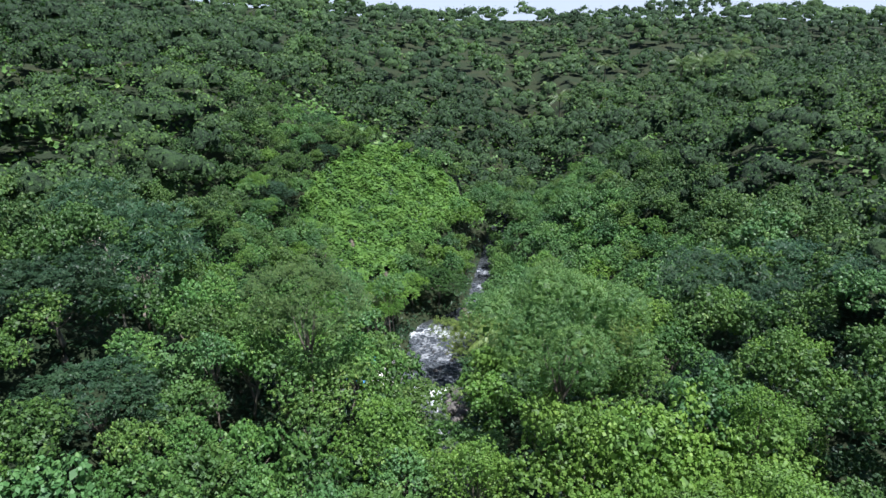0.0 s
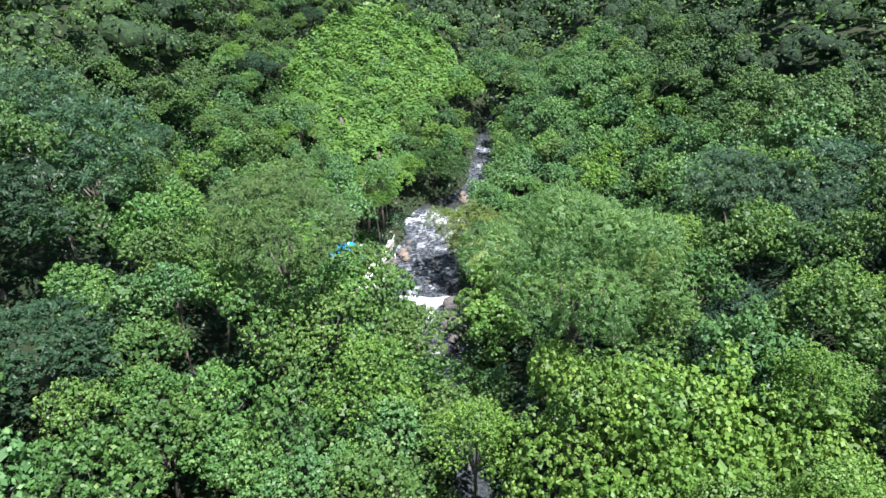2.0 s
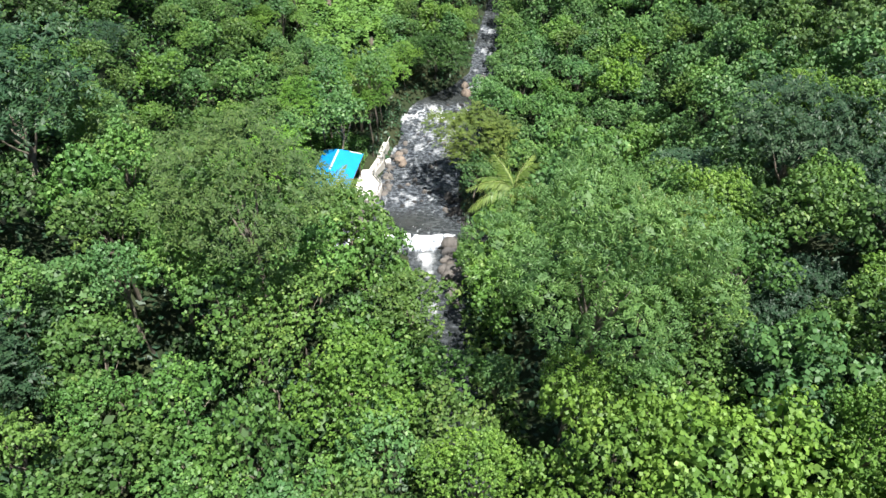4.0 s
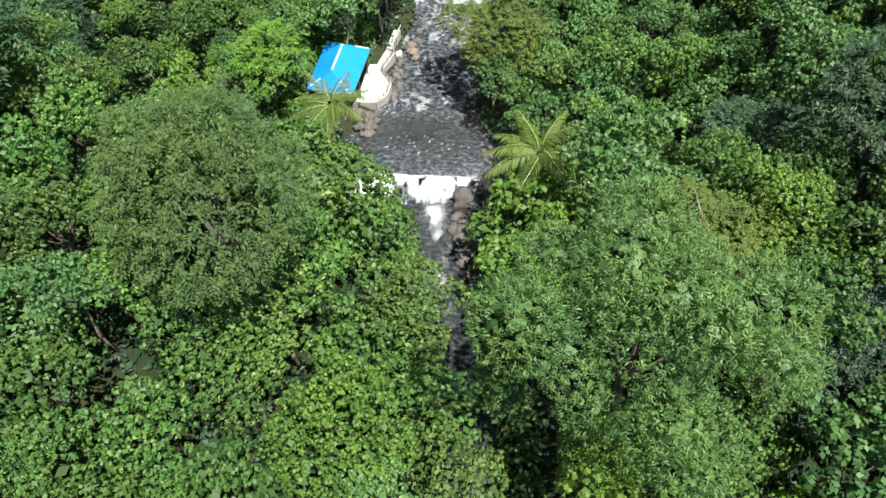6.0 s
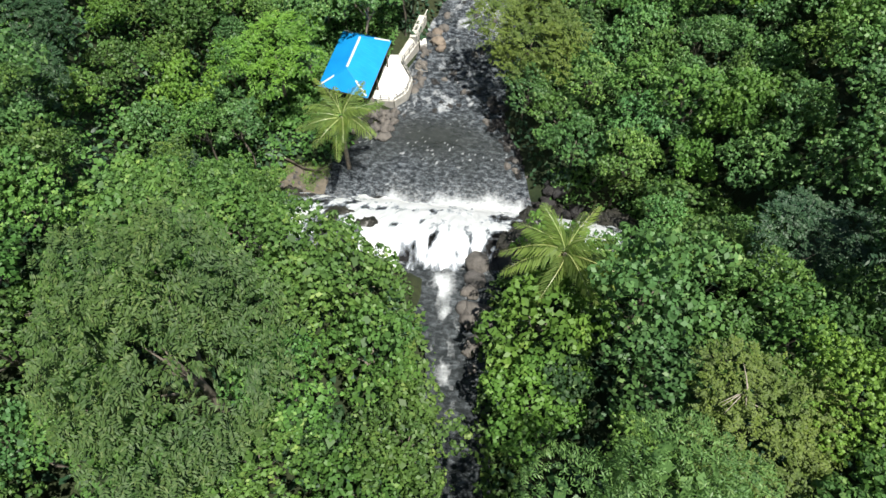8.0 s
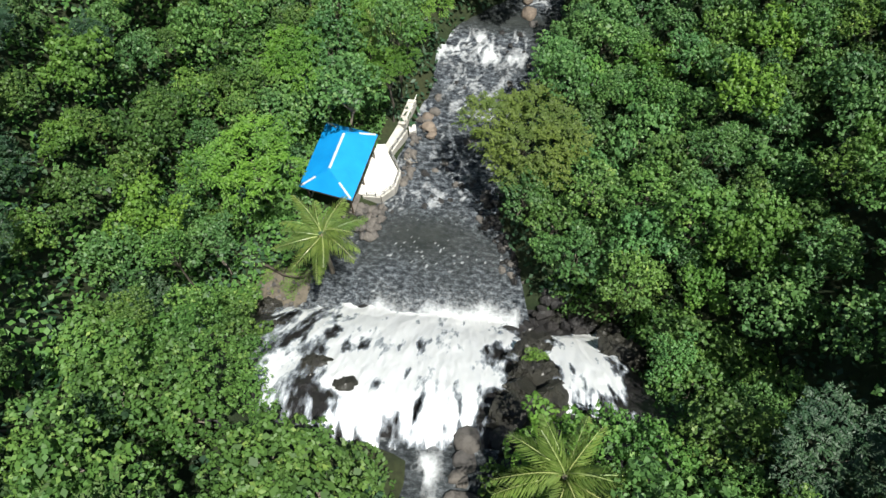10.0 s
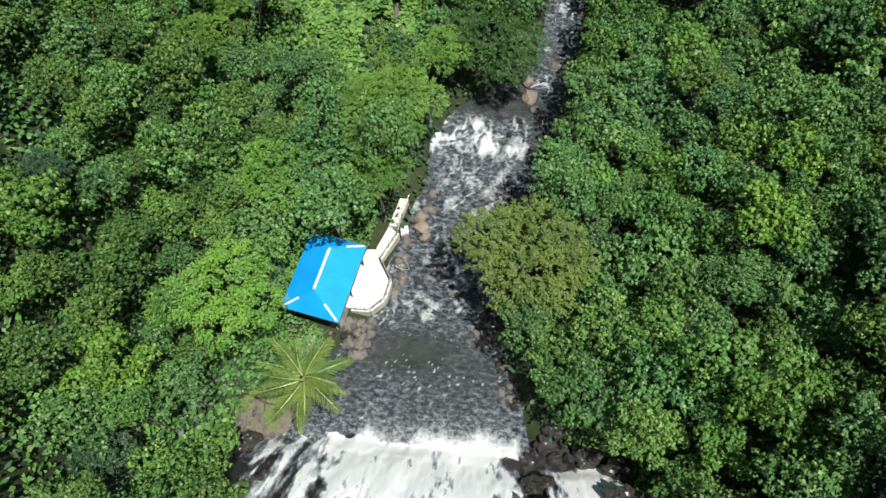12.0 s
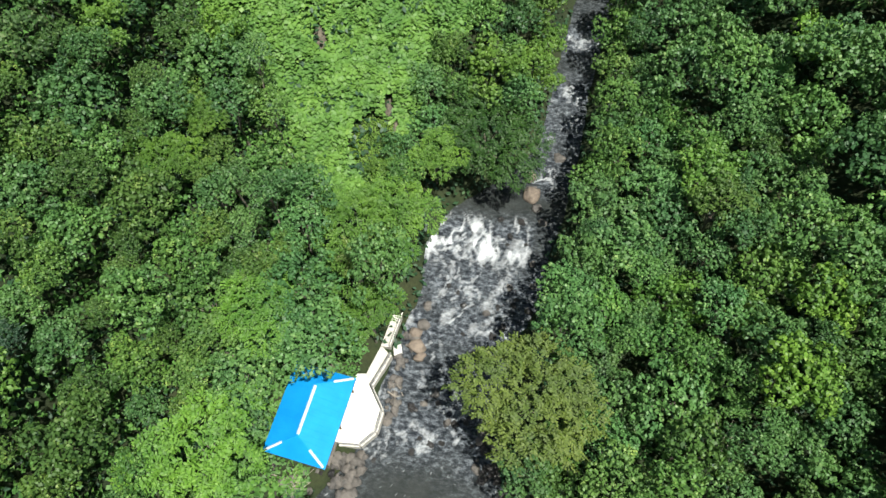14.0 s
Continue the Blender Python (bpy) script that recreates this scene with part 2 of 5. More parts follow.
def fall_material():
    """Falling white water: strands of foam that thin out to clear film."""
    m, nt, bsdf, out = shader("falling_water")
    att = nt.nodes.new("ShaderNodeAttribute")
    att.attribute_name = "foam"
    mapping = nt.nodes.new("ShaderNodeMapping")
    geo = nt.nodes.new("ShaderNodeNewGeometry")
    mapping.inputs["Scale"].default_value = (2.3, 0.6, 0.6)
    nt.links.new(geo.outputs["Position"], mapping.inputs["Vector"])
    streak = noise_tex(nt, 1.0, 9, 0.74, mapping.outputs["Vector"])
    add = nt.nodes.new("ShaderNodeMath")
    add.operation = "MULTIPLY_ADD"
    add.inputs[1].default_value = 1.5
    nt.links.new(streak, add.inputs[0])
    nt.links.new(att.outputs["Fac"], add.inputs[2])
    cover = ramp(nt, add.outputs[0], ((0.46, (0, 0, 0)), (0.76, (0.4, 0.4, 0.4)), (1.1, (1, 1, 1))))
    nt.links.new(ramp(nt, add.outputs[0], ((0.5, (0.5, 0.56, 0.64)), (0.8, (0.62, 0.67, 0.74)), (1.05, (0.78, 0.815, 0.85)), (1.3, (0.93, 0.94, 0.95)))), bsdf.inputs["Base Color"])
    bsdf.inputs["Roughness"].default_value = 0.65
    bump(nt, streak, bsdf, 0.5, 0.18)
    clear = nt.nodes.new("ShaderNodeBsdfTransparent")
    mx = nt.nodes.new("ShaderNodeMixShader")
    nt.links.new(cover, mx.inputs[0])
    nt.links.new(clear.outputs[0], mx.inputs[1])
    nt.links.new(bsdf.outputs[0], mx.inputs[2])
    nt.links.new(mx.outputs[0], out.inputs["Surface"])
    return m


def plain_material(name, low, high, scale, rough, relief=0.1):
    m, nt, bsdf, out = shader(name)
    nt.links.new(ramp(nt, noise_tex(nt, scale, 5, 0.6), ((0.3, low), (0.7, high))), bsdf.inputs["Base Color"])
    bsdf.inputs["Roughness"].default_value = rough
    bump(nt, noise_tex(nt, scale * 8, 4), bsdf, relief, 0.02)
    return m


WATER = water_material()
FALL = fall_material()
BLUE_SHEET = plain_material("blue_painted_metal", (0.008, 0.25, 0.66), (0.012, 0.31, 0.76), 0.6, 0.4)
WHITE_CAP = plain_material("pale_ridge_metal", (0.5, 0.56, 0.6), (0.68, 0.72, 0.75), 1.5, 0.5)
CONCRETE = plain_material("pale_concrete", (0.74, 0.71, 0.66), (0.85, 0.83, 0.79), 0.8, 0.85, 0.2)
WALL_PALE = plain_material("weathered_pale_render", (0.42, 0.4, 0.36), (0.66, 0.63, 0.58), 1.2, 0.9, 0.3)
RAIL = plain_material("grey_rail_metal", (0.16, 0.16, 0.16), (0.28, 0.28, 0.27), 2.0, 0.5)
TIMBER = plain_material("dark_timber", (0.07, 0.05, 0.035), (0.15, 0.11, 0.075), 2.0, 0.8, 0.3)
COCONUT = plain_material("coconut_husk", (0.12, 0.15, 0.03), (0.2, 0.19, 0.06), 3.0, 0.6)
GRASS_GREEN = leaf_material("grass_blade", (0.091, 0.169, 0.026), (0.143, 0.247, 0.039), (0.221, 0.325, 0.078), 0.6, 0.25)


# ---- helpers of this scene ----
rng = np.random.default_rng(7)


def smooth(a, b, v):
    t = np.clip((np.asarray(v, float) - a) / (b - a), 0, 1)
    return t * t * (3 - 2 * t)


def mesh_quads(name, co, quads, material, shade=False):
    """A mesh from arrays of corners and of four corner numbers a face."""
    me = bpy.data.meshes.new(name)
    co, quads = np.asarray(co, np.float32), np.asarray(quads, np.int32)
    me.vertices.add(len(co))
    me.vertices.foreach_set("co", co.ravel())
    me.loops.add(quads.size)
    me.loops.foreach_set("vertex_index", quads.ravel())
    me.polygons.add(len(quads))
    me.polygons.foreach_set("loop_start", np.arange(0, quads.size, 4, dtype=np.int32))
    if shade:
        me.polygons.foreach_set("use_smooth", np.ones(len(quads), bool))
    me.update(calc_edges=True)
    me.materials.append(material)
    return me


def mesh_of(name, bm, material, shade=False):
    me = bpy.data.meshes.new(name)
    if shade:
        for f in bm.faces:
            f.smooth = True
    bm.to_mesh(me)
    bm.free()
    me.materials.append(material)
    return me


def part(name, data, material, parent, label=""):
    """Links a bmesh or a ready mesh as one part under a thing or a part."""
    me = data if isinstance(data, bpy.types.Mesh) else mesh_of(name, data, material)
    ob = new(name, me)
    ob.parent = parent
    return tagged(ob, label)


def grid_faces(nu, nv):
    i = np.arange((nu - 1) * (nv - 1))
    a = (i // (nu - 1)) * nu + i % (nu - 1)
    return np.stack([a, a + 1, a + 1 + nu, a + nu], 1)


def value_noise(x, y, seed=0):
    """Smooth noise in 0..1 on arrays."""
    xi, yi = np.floor(x).astype(np.int64), np.floor(y).astype(np.int64)
    fx, fy = x - xi, y - yi
    fx, fy = fx * fx * (3 - 2 * fx), fy * fy * (3 - 2 * fy)

    def h(a, b):
        n = (a * 374761393 + b * 668265263 + seed * 974711) & 0xFFFFFFFF
        n = ((n ^ (n >> 15)) * 739982445) & 0xFFFFFFFF
        n = ((n ^ (n >> 12)) * 695872825) & 0xFFFFFFFF
        return ((n ^ (n >> 15)) & 0xFFFF) / 65535.0
    return (h(xi, yi) * (1 - fx) + h(xi + 1, yi) * fx) * (1 - fy) + (h(xi, yi + 1) * (1 - fx) + h(xi + 1, yi + 1) * fx) * fy


def fractal(x, y, seed=0, octaves=4):
    total, amp, norm = 0.0, 1.0, 0.0
    for k in range(octaves):
        total = total + amp * value_noise((x * math.cos(0.6 + k) - y * math.sin(0.6 + k)) * 2 ** k, (x * math.sin(0.6 + k) + y * math.cos(0.6 + k)) * 2 ** k, seed + k)
        norm += amp
        amp *= 0.5
    return total / norm


def box(bm, x0, x1, y0, y1, z0, z1):
    v = [bm.verts.new((x, y, z)) for z in (z0, z1) for x, y in ((x0, y0), (x1, y0), (x1, y1), (x0, y1))]
    for f in ((3, 2, 1, 0), (4, 5, 6, 7), (0, 1, 5, 4), (1, 2, 6, 5), (2, 3, 7, 6), (3, 0, 4, 7)):
        bm.faces.new([v[i] for i in f])


def tube(bm, points, radii, sides=6):
    """A tapered limb along a line of points."""
    rings = []
    for i, (p, r) in enumerate(zip(points, radii)):
        p = Vector(p)
        way = (Vector(points[min(i + 1, len(points) - 1)]) - Vector(points[max(i - 1, 0)])).normalized()
        q = way.to_track_quat("Z", "Y")
        rings.append([bm.verts.new(p + q @ Vector((r * math.cos(a), r * math.sin(a), 0))) for a in [2 * math.pi * k / sides for k in range(sides)]])
    for a, b in zip(rings, rings[1:]):
        for k in range(sides):
            bm.faces.new((a[k], a[(k + 1) % sides], b[(k + 1) % sides], b[k]))
    bm.faces.new(rings[-1])
    return rings


# ---- lie of the land ----
STREAM_Y = (-200, 30, 48, 56, 60, 70, 76, 82, 87, 92, 98, 103, 108, 112, 117, 121, 128, 140, 170, 230, 400)
STREAM_X = (4, 3, 1.2, 0.4, -0.6, -4.0, -5.6, -4.2, -3.6, -3.0, -2.0, 0.0, 0.2, 1.8, 5.2, 7.0, 7.8, 10, 15, 30, 40)
STREAM_W = (1.3, 1.3, 1.25, 1.45, 2.9, 8.0, 11.5, 8.6, 5.6, 5.0, 4.6, 5.2, 5.4, 5.2, 2.6, 1.7, 1.7, 1.8, 2, 2, 2)


def stream_x(y):
    return np.interp(y, STREAM_Y, STREAM_X)


def stream_w(y):
    return np.interp(y, STREAM_Y, STREAM_W)


def upper_water(y):
    return 18.7 + 0.17 * np.maximum(61.5 - y, 0) - 3.2 * smooth(10, -60, y)


def fall_line(y):
    """Mean height of the rock step along its fall."""
    y = np.asarray(y, float)
    return sum(np.interp(y + k, (60.5, 62, 63.5, 65, 68, 72, 76, 80), (18.6, 18.25, 17.4, 16.0, 12.2, 6.3, -0.6, -1.2)) for k in (-1.2, -0.6, 0.0, 0.6, 1.2)) / 5


def fall_left(y):
    return np.interp(y, (61, 63, 70, 77), (-10.5, -12.5, -16.0, -18.0))


# heights of the forest's roof across the valley, row by row down the valley
NEAR_X = (-50, -36, -28, -21, -13, -5, 6, 13, 20, 27, 36, 62)
NEAR_Y = (35, 47, 57, 64, 72, 82, 100, 122)
NEAR_ROOF = ((46, 41, 38, 35, 31.5, 31, 35, 36, 36, 38.5, 42, 46),
             (48, 46, 43, 36.5, 31.5, 28, 30, 34, 35.5, 39, 41, 46),
             (46, 42, 37.5, 35.5, 31, 27, 26, 30, 33, 35, 38, 44),
             (45, 41, 38, 27, 19, 18, 18, 20, 26, 33, 38, 44),
             (44, 37, 21, 11.5, 8, 8, 9, 12, 15, 26, 37, 43),
             (44, 34, 16, 8, 7, 7, 8.5, 10.5, 14, 18, 32, 42),
             (44, 28, 19, 12.5, 12, 9, 8.5, 11.5, 13, 17, 24, 41),
             (42, 28, 20, 15, 10, 8, 6, 6.5, 13, 17, 26, 39))
FAR_X = (-120, -60, -40, -22, 0, 22, 60, 110)
FAR_Y = (122, 160, 200, 260, 330)
FAR_ROOF = ((60, 47, 34, 15.5, 7, 14, 39, 44),
            (57, 47, 40, 33, 18, 14, 33, 40),
            (51, 44, 35, 26, 20, 20, 24, 34),
            (47, 43, 38, 32, 28, 28, 22, 30),
            (54, 48, 42, 36, 33, 34, 30, 32))


def table_at(xs, ys, rows, x, y):
    """Height between the stations of a table, eased from row to row."""
    x, y = np.asarray(x, float), np.asarray(y, float)
    k = np.clip(np.searchsorted(ys, y) - 1, 0, len(ys) - 2)
    f = np.clip((y - np.take(ys, k)) / (np.take(ys, k + 1) - np.take(ys, k)), 0, 1)
    across = np.stack([np.interp(x, xs, row) for row in rows])
    low, high = np.take_along_axis(across, k[None], 0)[0], np.take_along_axis(across, k[None] + 1, 0)[0]
    return low * (1 - f) + high * f


def roof_height(x, y):
    """Height of the forest's roof over the whole valley."""
    near, far = table_at(NEAR_X, NEAR_Y, NEAR_ROOF, x, y), table_at(FAR_X, FAR_Y, FAR_ROOF, x, y)
    k = smooth(116, 134, y)
    return near * (1 - k) + far * k


def ground(x, y):
    """Height of the land: an upper valley, a step of rock across it, and the gorge below."""
    x, y = np.asarray(x, float), np.asarray(y, float)
    off = x - stream_x(y)
    d = np.maximum(np.abs(off) - stream_w(y), 0)
    left = off < 0
    yu = np.minimum(y, 64)
    du = np.maximum(np.abs(x - stream_x(np.minimum(y, 56))) - 2.2, 0)
    up = upper_water(yu) - 0.5 + np.minimum(du, 3) * 0.8 + np.maximum(du - 3, 0) * 0.14
    up = up + np.where(left, 0.42, 0.2) * np.clip(du - 13, 0, 40)
    low = -0.7 + np.minimum(d, 1.4) * 0.9 + np.clip(d - 1.4, 0, 24) * 0.28 + np.where(left, 0.62, 0.12) * np.clip(d - 20, 0, 45)
    low = low + 0.06 * np.clip(y - 150, 0, 600) * smooth(6, 40, d)
    low = low + 7 * (fractal(x / 60, y / 60, 5) - 0.5) * smooth(20, 90, d)
    reach = np.hypot(x, y - 20)
    far = smooth(170, 400, reach)
    low = low * (1 - far) - 0.085 * np.maximum(reach - 400, 0) + far * (32 + 14 * (fractal(x / 90, y / 90, 9) - 0.5) + 17 * smooth(0, -130, x + 0.14 * y))
    s = np.clip((y - 61.5) / 14.0, 0, 1)
    s = 0.65 * s + 0.35 * s * s * (3 - 2 * s)
    side = smooth(12, 26, np.abs(x + 4))
    sharp = np.where(left, smooth(59.5, 68, y), smooth(62, 71, y))
    s = s * (1 - side) + sharp * side
    z = up * (1 - s) + low * s
    away = np.where(y < 61, du - 3, np.where(y < 79, np.maximum(np.maximum(fall_left(y) - 3 - x, x - 14.5), 0), d - 4))
    tilted = 7.2 + 0.52 * (y - 117) - 0.4 * (x + 15.7)
    bare = smooth(104, 112, y) * smooth(158, 150, y) * smooth(-36, -28, x) * smooth(8, 3, x) * smooth(0.5, 7, d)
    z = z * (1 - bare) + np.clip(tilted, 0.5, 26) * bare
    flank = smooth(0, 12, away) * (1 - smooth(260, 380, reach)) * smooth(10, 22, y) * (1 - bare)
    z = z * (1 - flank) + (roof_height(x, y) - 9.0) * flank
    under = smooth(60.6, 62.0, y) * smooth(79, 76.5, y) * smooth(fall_left(y) - 2.5, fall_left(y), x) * smooth(15.5, 13.5, x)
    z = z * (1 - under) + np.minimum(z, fall_line(y) - 2.0) * under
    return z + 0.5 * (fractal(x / 4, y / 4, 3, 3) - 0.5) * smooth(0, 3, d)


def ground_at(x, y):
    return float(ground(np.array([x]), np.array([y]))[0])


# ---- ground, one sheet to the horizon ----
def axis(core0, core1, step, far0, far1):
    mid = np.arange(core0, core1 + 0.01, step)
    out = [mid]
    for start, end in ((core1, far1), (core0, far0)):
        k, p, s = [], start, step
        while abs(p - start) < abs(end - start):
            s *= 1.16
            p += math.copysign(s, end - start)
            k.append(p)
        out.append(np.array(k))
    return np.sort(np.concatenate(out))


gx, gy = axis(-45, 45, 0.9, -1600, 1600), axis(20, 150, 0.9, -500, 3000)
GX, GY = np.meshgrid(gx, gy)
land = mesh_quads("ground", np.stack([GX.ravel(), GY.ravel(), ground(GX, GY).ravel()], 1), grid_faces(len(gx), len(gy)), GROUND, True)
tagged(new("ground", land), "dark humus forest floor of the valley and gorge", "ground", kind="structure")


# ---- rock step under the falls ----
def cliff_height(x, y):
    z = fall_line(y)
    rough = fractal(x / 2.3, y / 2.3, 21, 4) - 0.5
    ledge = np.abs(np.mod(z / 2.6 + 0.6 * fractal(x / 5, y / 5, 22, 2), 1) - 0.5) - 0.25
    return z + (1.5 * rough + 0.8 * ledge) * smooth(60.5, 64, y) - 0.05


cx, cy = np.arange(-21, 17, 0.3), np.arange(60.2, 78.5, 0.3)
CX, CY = np.meshgrid(cx, cy)
edge = smooth(fall_left(CY) - 2.4, fall_left(CY) - 0.4, CX) * smooth(17, 13.5, CX) * smooth(60.2, 61.2, CY)
CZ = cliff_height(CX, CY) * edge + (ground(CX, CY) - 0.6) * (1 - edge)
cliff = mesh_quads("rock_step", np.stack([CX.ravel(), CY.ravel(), CZ.ravel()], 1), grid_faces(len(cx), len(cy)), ROCK_WET, True)
tagged(new("rock_step", cliff), "black wet rock step that the waterfall pours over", "cliff", kind="structure")


def add_measure(me, name, values):
    a = me.attributes.new(name, "FLOAT", "POINT")
    a.data.foreach_set("value", np.asarray(values, np.float32).ravel())


def bell(v, middle, width):
    return np.exp(-((v - middle) / width) ** 2)


# ---- gorge river: pool and rapids ----
ry, ru = np.arange(73.5, 175, 0.22), np.linspace(-1, 1, 110)
RU, RY = np.meshgrid(ru, ry)
RX = stream_x(RY) + RU * (stream_w(RY) + 0.7)
calm = bell(RY, 82, 4.2) + bell(RY, 113.6, 1.5)
rush = 0.42 * bell(RY, 89, 2.6) + 0.36 * bell(RY, 94.5, 3.0) + 0.5 * bell(RY, 99.5, 1.8) + 0.36 * bell(RY, 104, 3.5)
rush = rush + 0.85 * bell(RY, 109.0, 1.7) * smooth(5.2, 3.4, RX) + 0.6 * bell(RY, 117, 2.2) * bell(RX, 5.4, 1.4) + 0.35 * bell(RY, 123, 3) + 0.6 * bell(RY, 128, 1.5) + 0.6 * bell(RY, 135, 2)
warp = 1.6 * (fractal(RX / 2.5, RY / 2.5, 31, 3) - 0.5)
cell = fractal(RX / 2.1, RY / 1.7, 35, 3)
streak = fractal(RX / 0.55, RY / 2.4, 37, 3)
churn = fractal(RX / 1.25 + 1.2 * warp, RY / 1.5 + warp, 207, 5)
curl = 1 - np.abs(2 * fractal(RX / 1.5 + warp, RY / 1.3 - warp, 211, 3) - 1)
crest = smooth(0.5, 0.8, churn)
limit = 0.72 - 0.36 * np.clip(rush, 0, 0.8) - 0.16 * (cell - 0.5)
FOAM = 0.6 * smooth(0, 0.42, 0.74 * churn + 0.28 * curl - limit) * smooth(0.02, 0.2, rush)
arc = 1 - np.abs(2 * fractal(RX / 1.7 + 0.8 * warp, RY / 1.2 + warp, 219, 4) - 1)
FOAM = np.maximum(FOAM, np.clip(1.2 * rush * smooth(0.84, 0.98, arc) * smooth(0.46, 0.64, cell), 0, 0.7))
finger = fractal(RX / 0.5 + warp, RY / 2.0, 213, 4)
vein = 1 - np.abs(2 * fractal(RX / 1.5 + 1.2 * warp, RY / 4.5 + 0.5 * warp, 217, 4) - 1)
FOAM = np.maximum(FOAM, np.clip(bell(RY, 109.0, 2.4) * smooth(5.2, 3.2, RX) * (5.5 * (vein - 0.78) + 1.8 * (finger - 0.5)), 0, 1))
foot = 77.0 + 2.4 * (fractal(RX / 3.1, RX * 0 + 2.0, 39, 3) - 0.5) + 0.9 * (fractal(RX / 0.8, RX * 0 + 5.0, 38, 3) - 0.5) + 1.1 * bell(RX, 2.8, 2.4) - 1.6 * bell(RX, -13, 3.0) - 1.2 * bell(RX, -4.2, 0.9)
plume = RY - foot + 1.5 * (fractal(RX / 0.9, RY / 2.2, 40, 4) - 0.5)
FOAM = np.maximum(FOAM, 0.85 * smooth(1.5, -1.6, plume) * smooth(6.4, 4.8, RX) * smooth(-15.5, -13.0, RX))
FOAM = np.maximum(FOAM, 0.3 * smooth(4.2, 0.3, plume) * smooth(6.2, 4.5, RX) * (0.5 + 0.9 * (fractal(RX / 1.6, RY / 1.6, 41) - 0.4)))
speck = value_noise(RX / 0.3, RY / 0.22, 43) * smooth(0.45, 0.65, fractal(RX / 3.5, RY / 2, 44, 3))
FOAM = np.maximum(FOAM, 0.5 * smooth(0.86, 0.95, speck) * smooth(90, 84, RY))
RZ = 0.34 * rush * (crest - 0.3) + 0.12 * rush * (cell - 0.5) + 0.3 * (fractal((RX + 0.9 * warp) / 1.3, (RY + 0.8 * warp) / 0.55, 45, 3) - 0.5)
RZ = RZ - 0.006 * (RY - 80) + 0.25 * smooth(109.5, 107.5, RY) * smooth(103, 106, RY)
river = mesh_quads("river", np.stack([RX.ravel(), RY.ravel(), RZ.ravel()], 1), grid_faces(len(ru), len(ry)), WATER, True)
add_measure(river, "foam", FOAM)
STIR = np.clip(0.36 + 1.25 * rush + 0.5 * smooth(7, 1, RY - foot) - 0.4 * bell(RY, 84.8, 2.2) * bell(RX, -4.6, 3.8) - 0.35 * bell(RY, 113.6, 1.6), 0.05, 1) * (0.55 + 0.9 * fractal(RX / 3, RY / 3, 221, 2))
add_measure(river, "stir", np.clip(STIR, 0, 1))
tagged(new("water_gorge", river), "dark river pool and foaming rapids below the waterfall", "river", kind="structure")

# ---- upper stream above the falls ----
uy, uu = np.arange(20, 62.0, 0.2), np.linspace(-1, 1, 34)
UU, UY = np.meshgrid(uu, uy)
UX = stream_x(UY) + UU * (stream_w(UY) + 0.6)
step = 0.5 * (fractal(UX / 2, UY / 1.6, 51, 2) - 0.5)
UZ = upper_water(UY) + step - 0.25 * smooth(60.8, 62.4, UY)
lace = smooth(0.32, 0.62, fractal(UX / 0.5, UY / 1.1, 57, 4))
UF = np.clip(lace * (1.1 * bell(UY, 60.2, 1.1) * bell(UX, -1.1, 0.8) + 0.8 * bell(UY, 57.8, 0.9) * bell(UX, -0.6, 0.4) + 0.7 * bell(UY, 54.6, 1.3) * bell(UX, -0.3, 0.5)) + 0.3 * smooth(0.6, 0.8, fractal(UX / 0.6, UY / 0.8, 53)) + 0.3 * smooth(61.2, 62.2, UY), 0, 1)
upper = mesh_quads("stream", np.stack([UX.ravel(), UY.ravel(), UZ.ravel()], 1), grid_faces(len(uu), len(uy)), WATER, True)
add_measure(upper, "foam", UF)
add_measure(upper, "stir", np.full(UF.shape, 0.4))
tagged(new("water_upper", upper), "narrow dark stream tumbling over rocks above the waterfall", "stream", kind="structure")


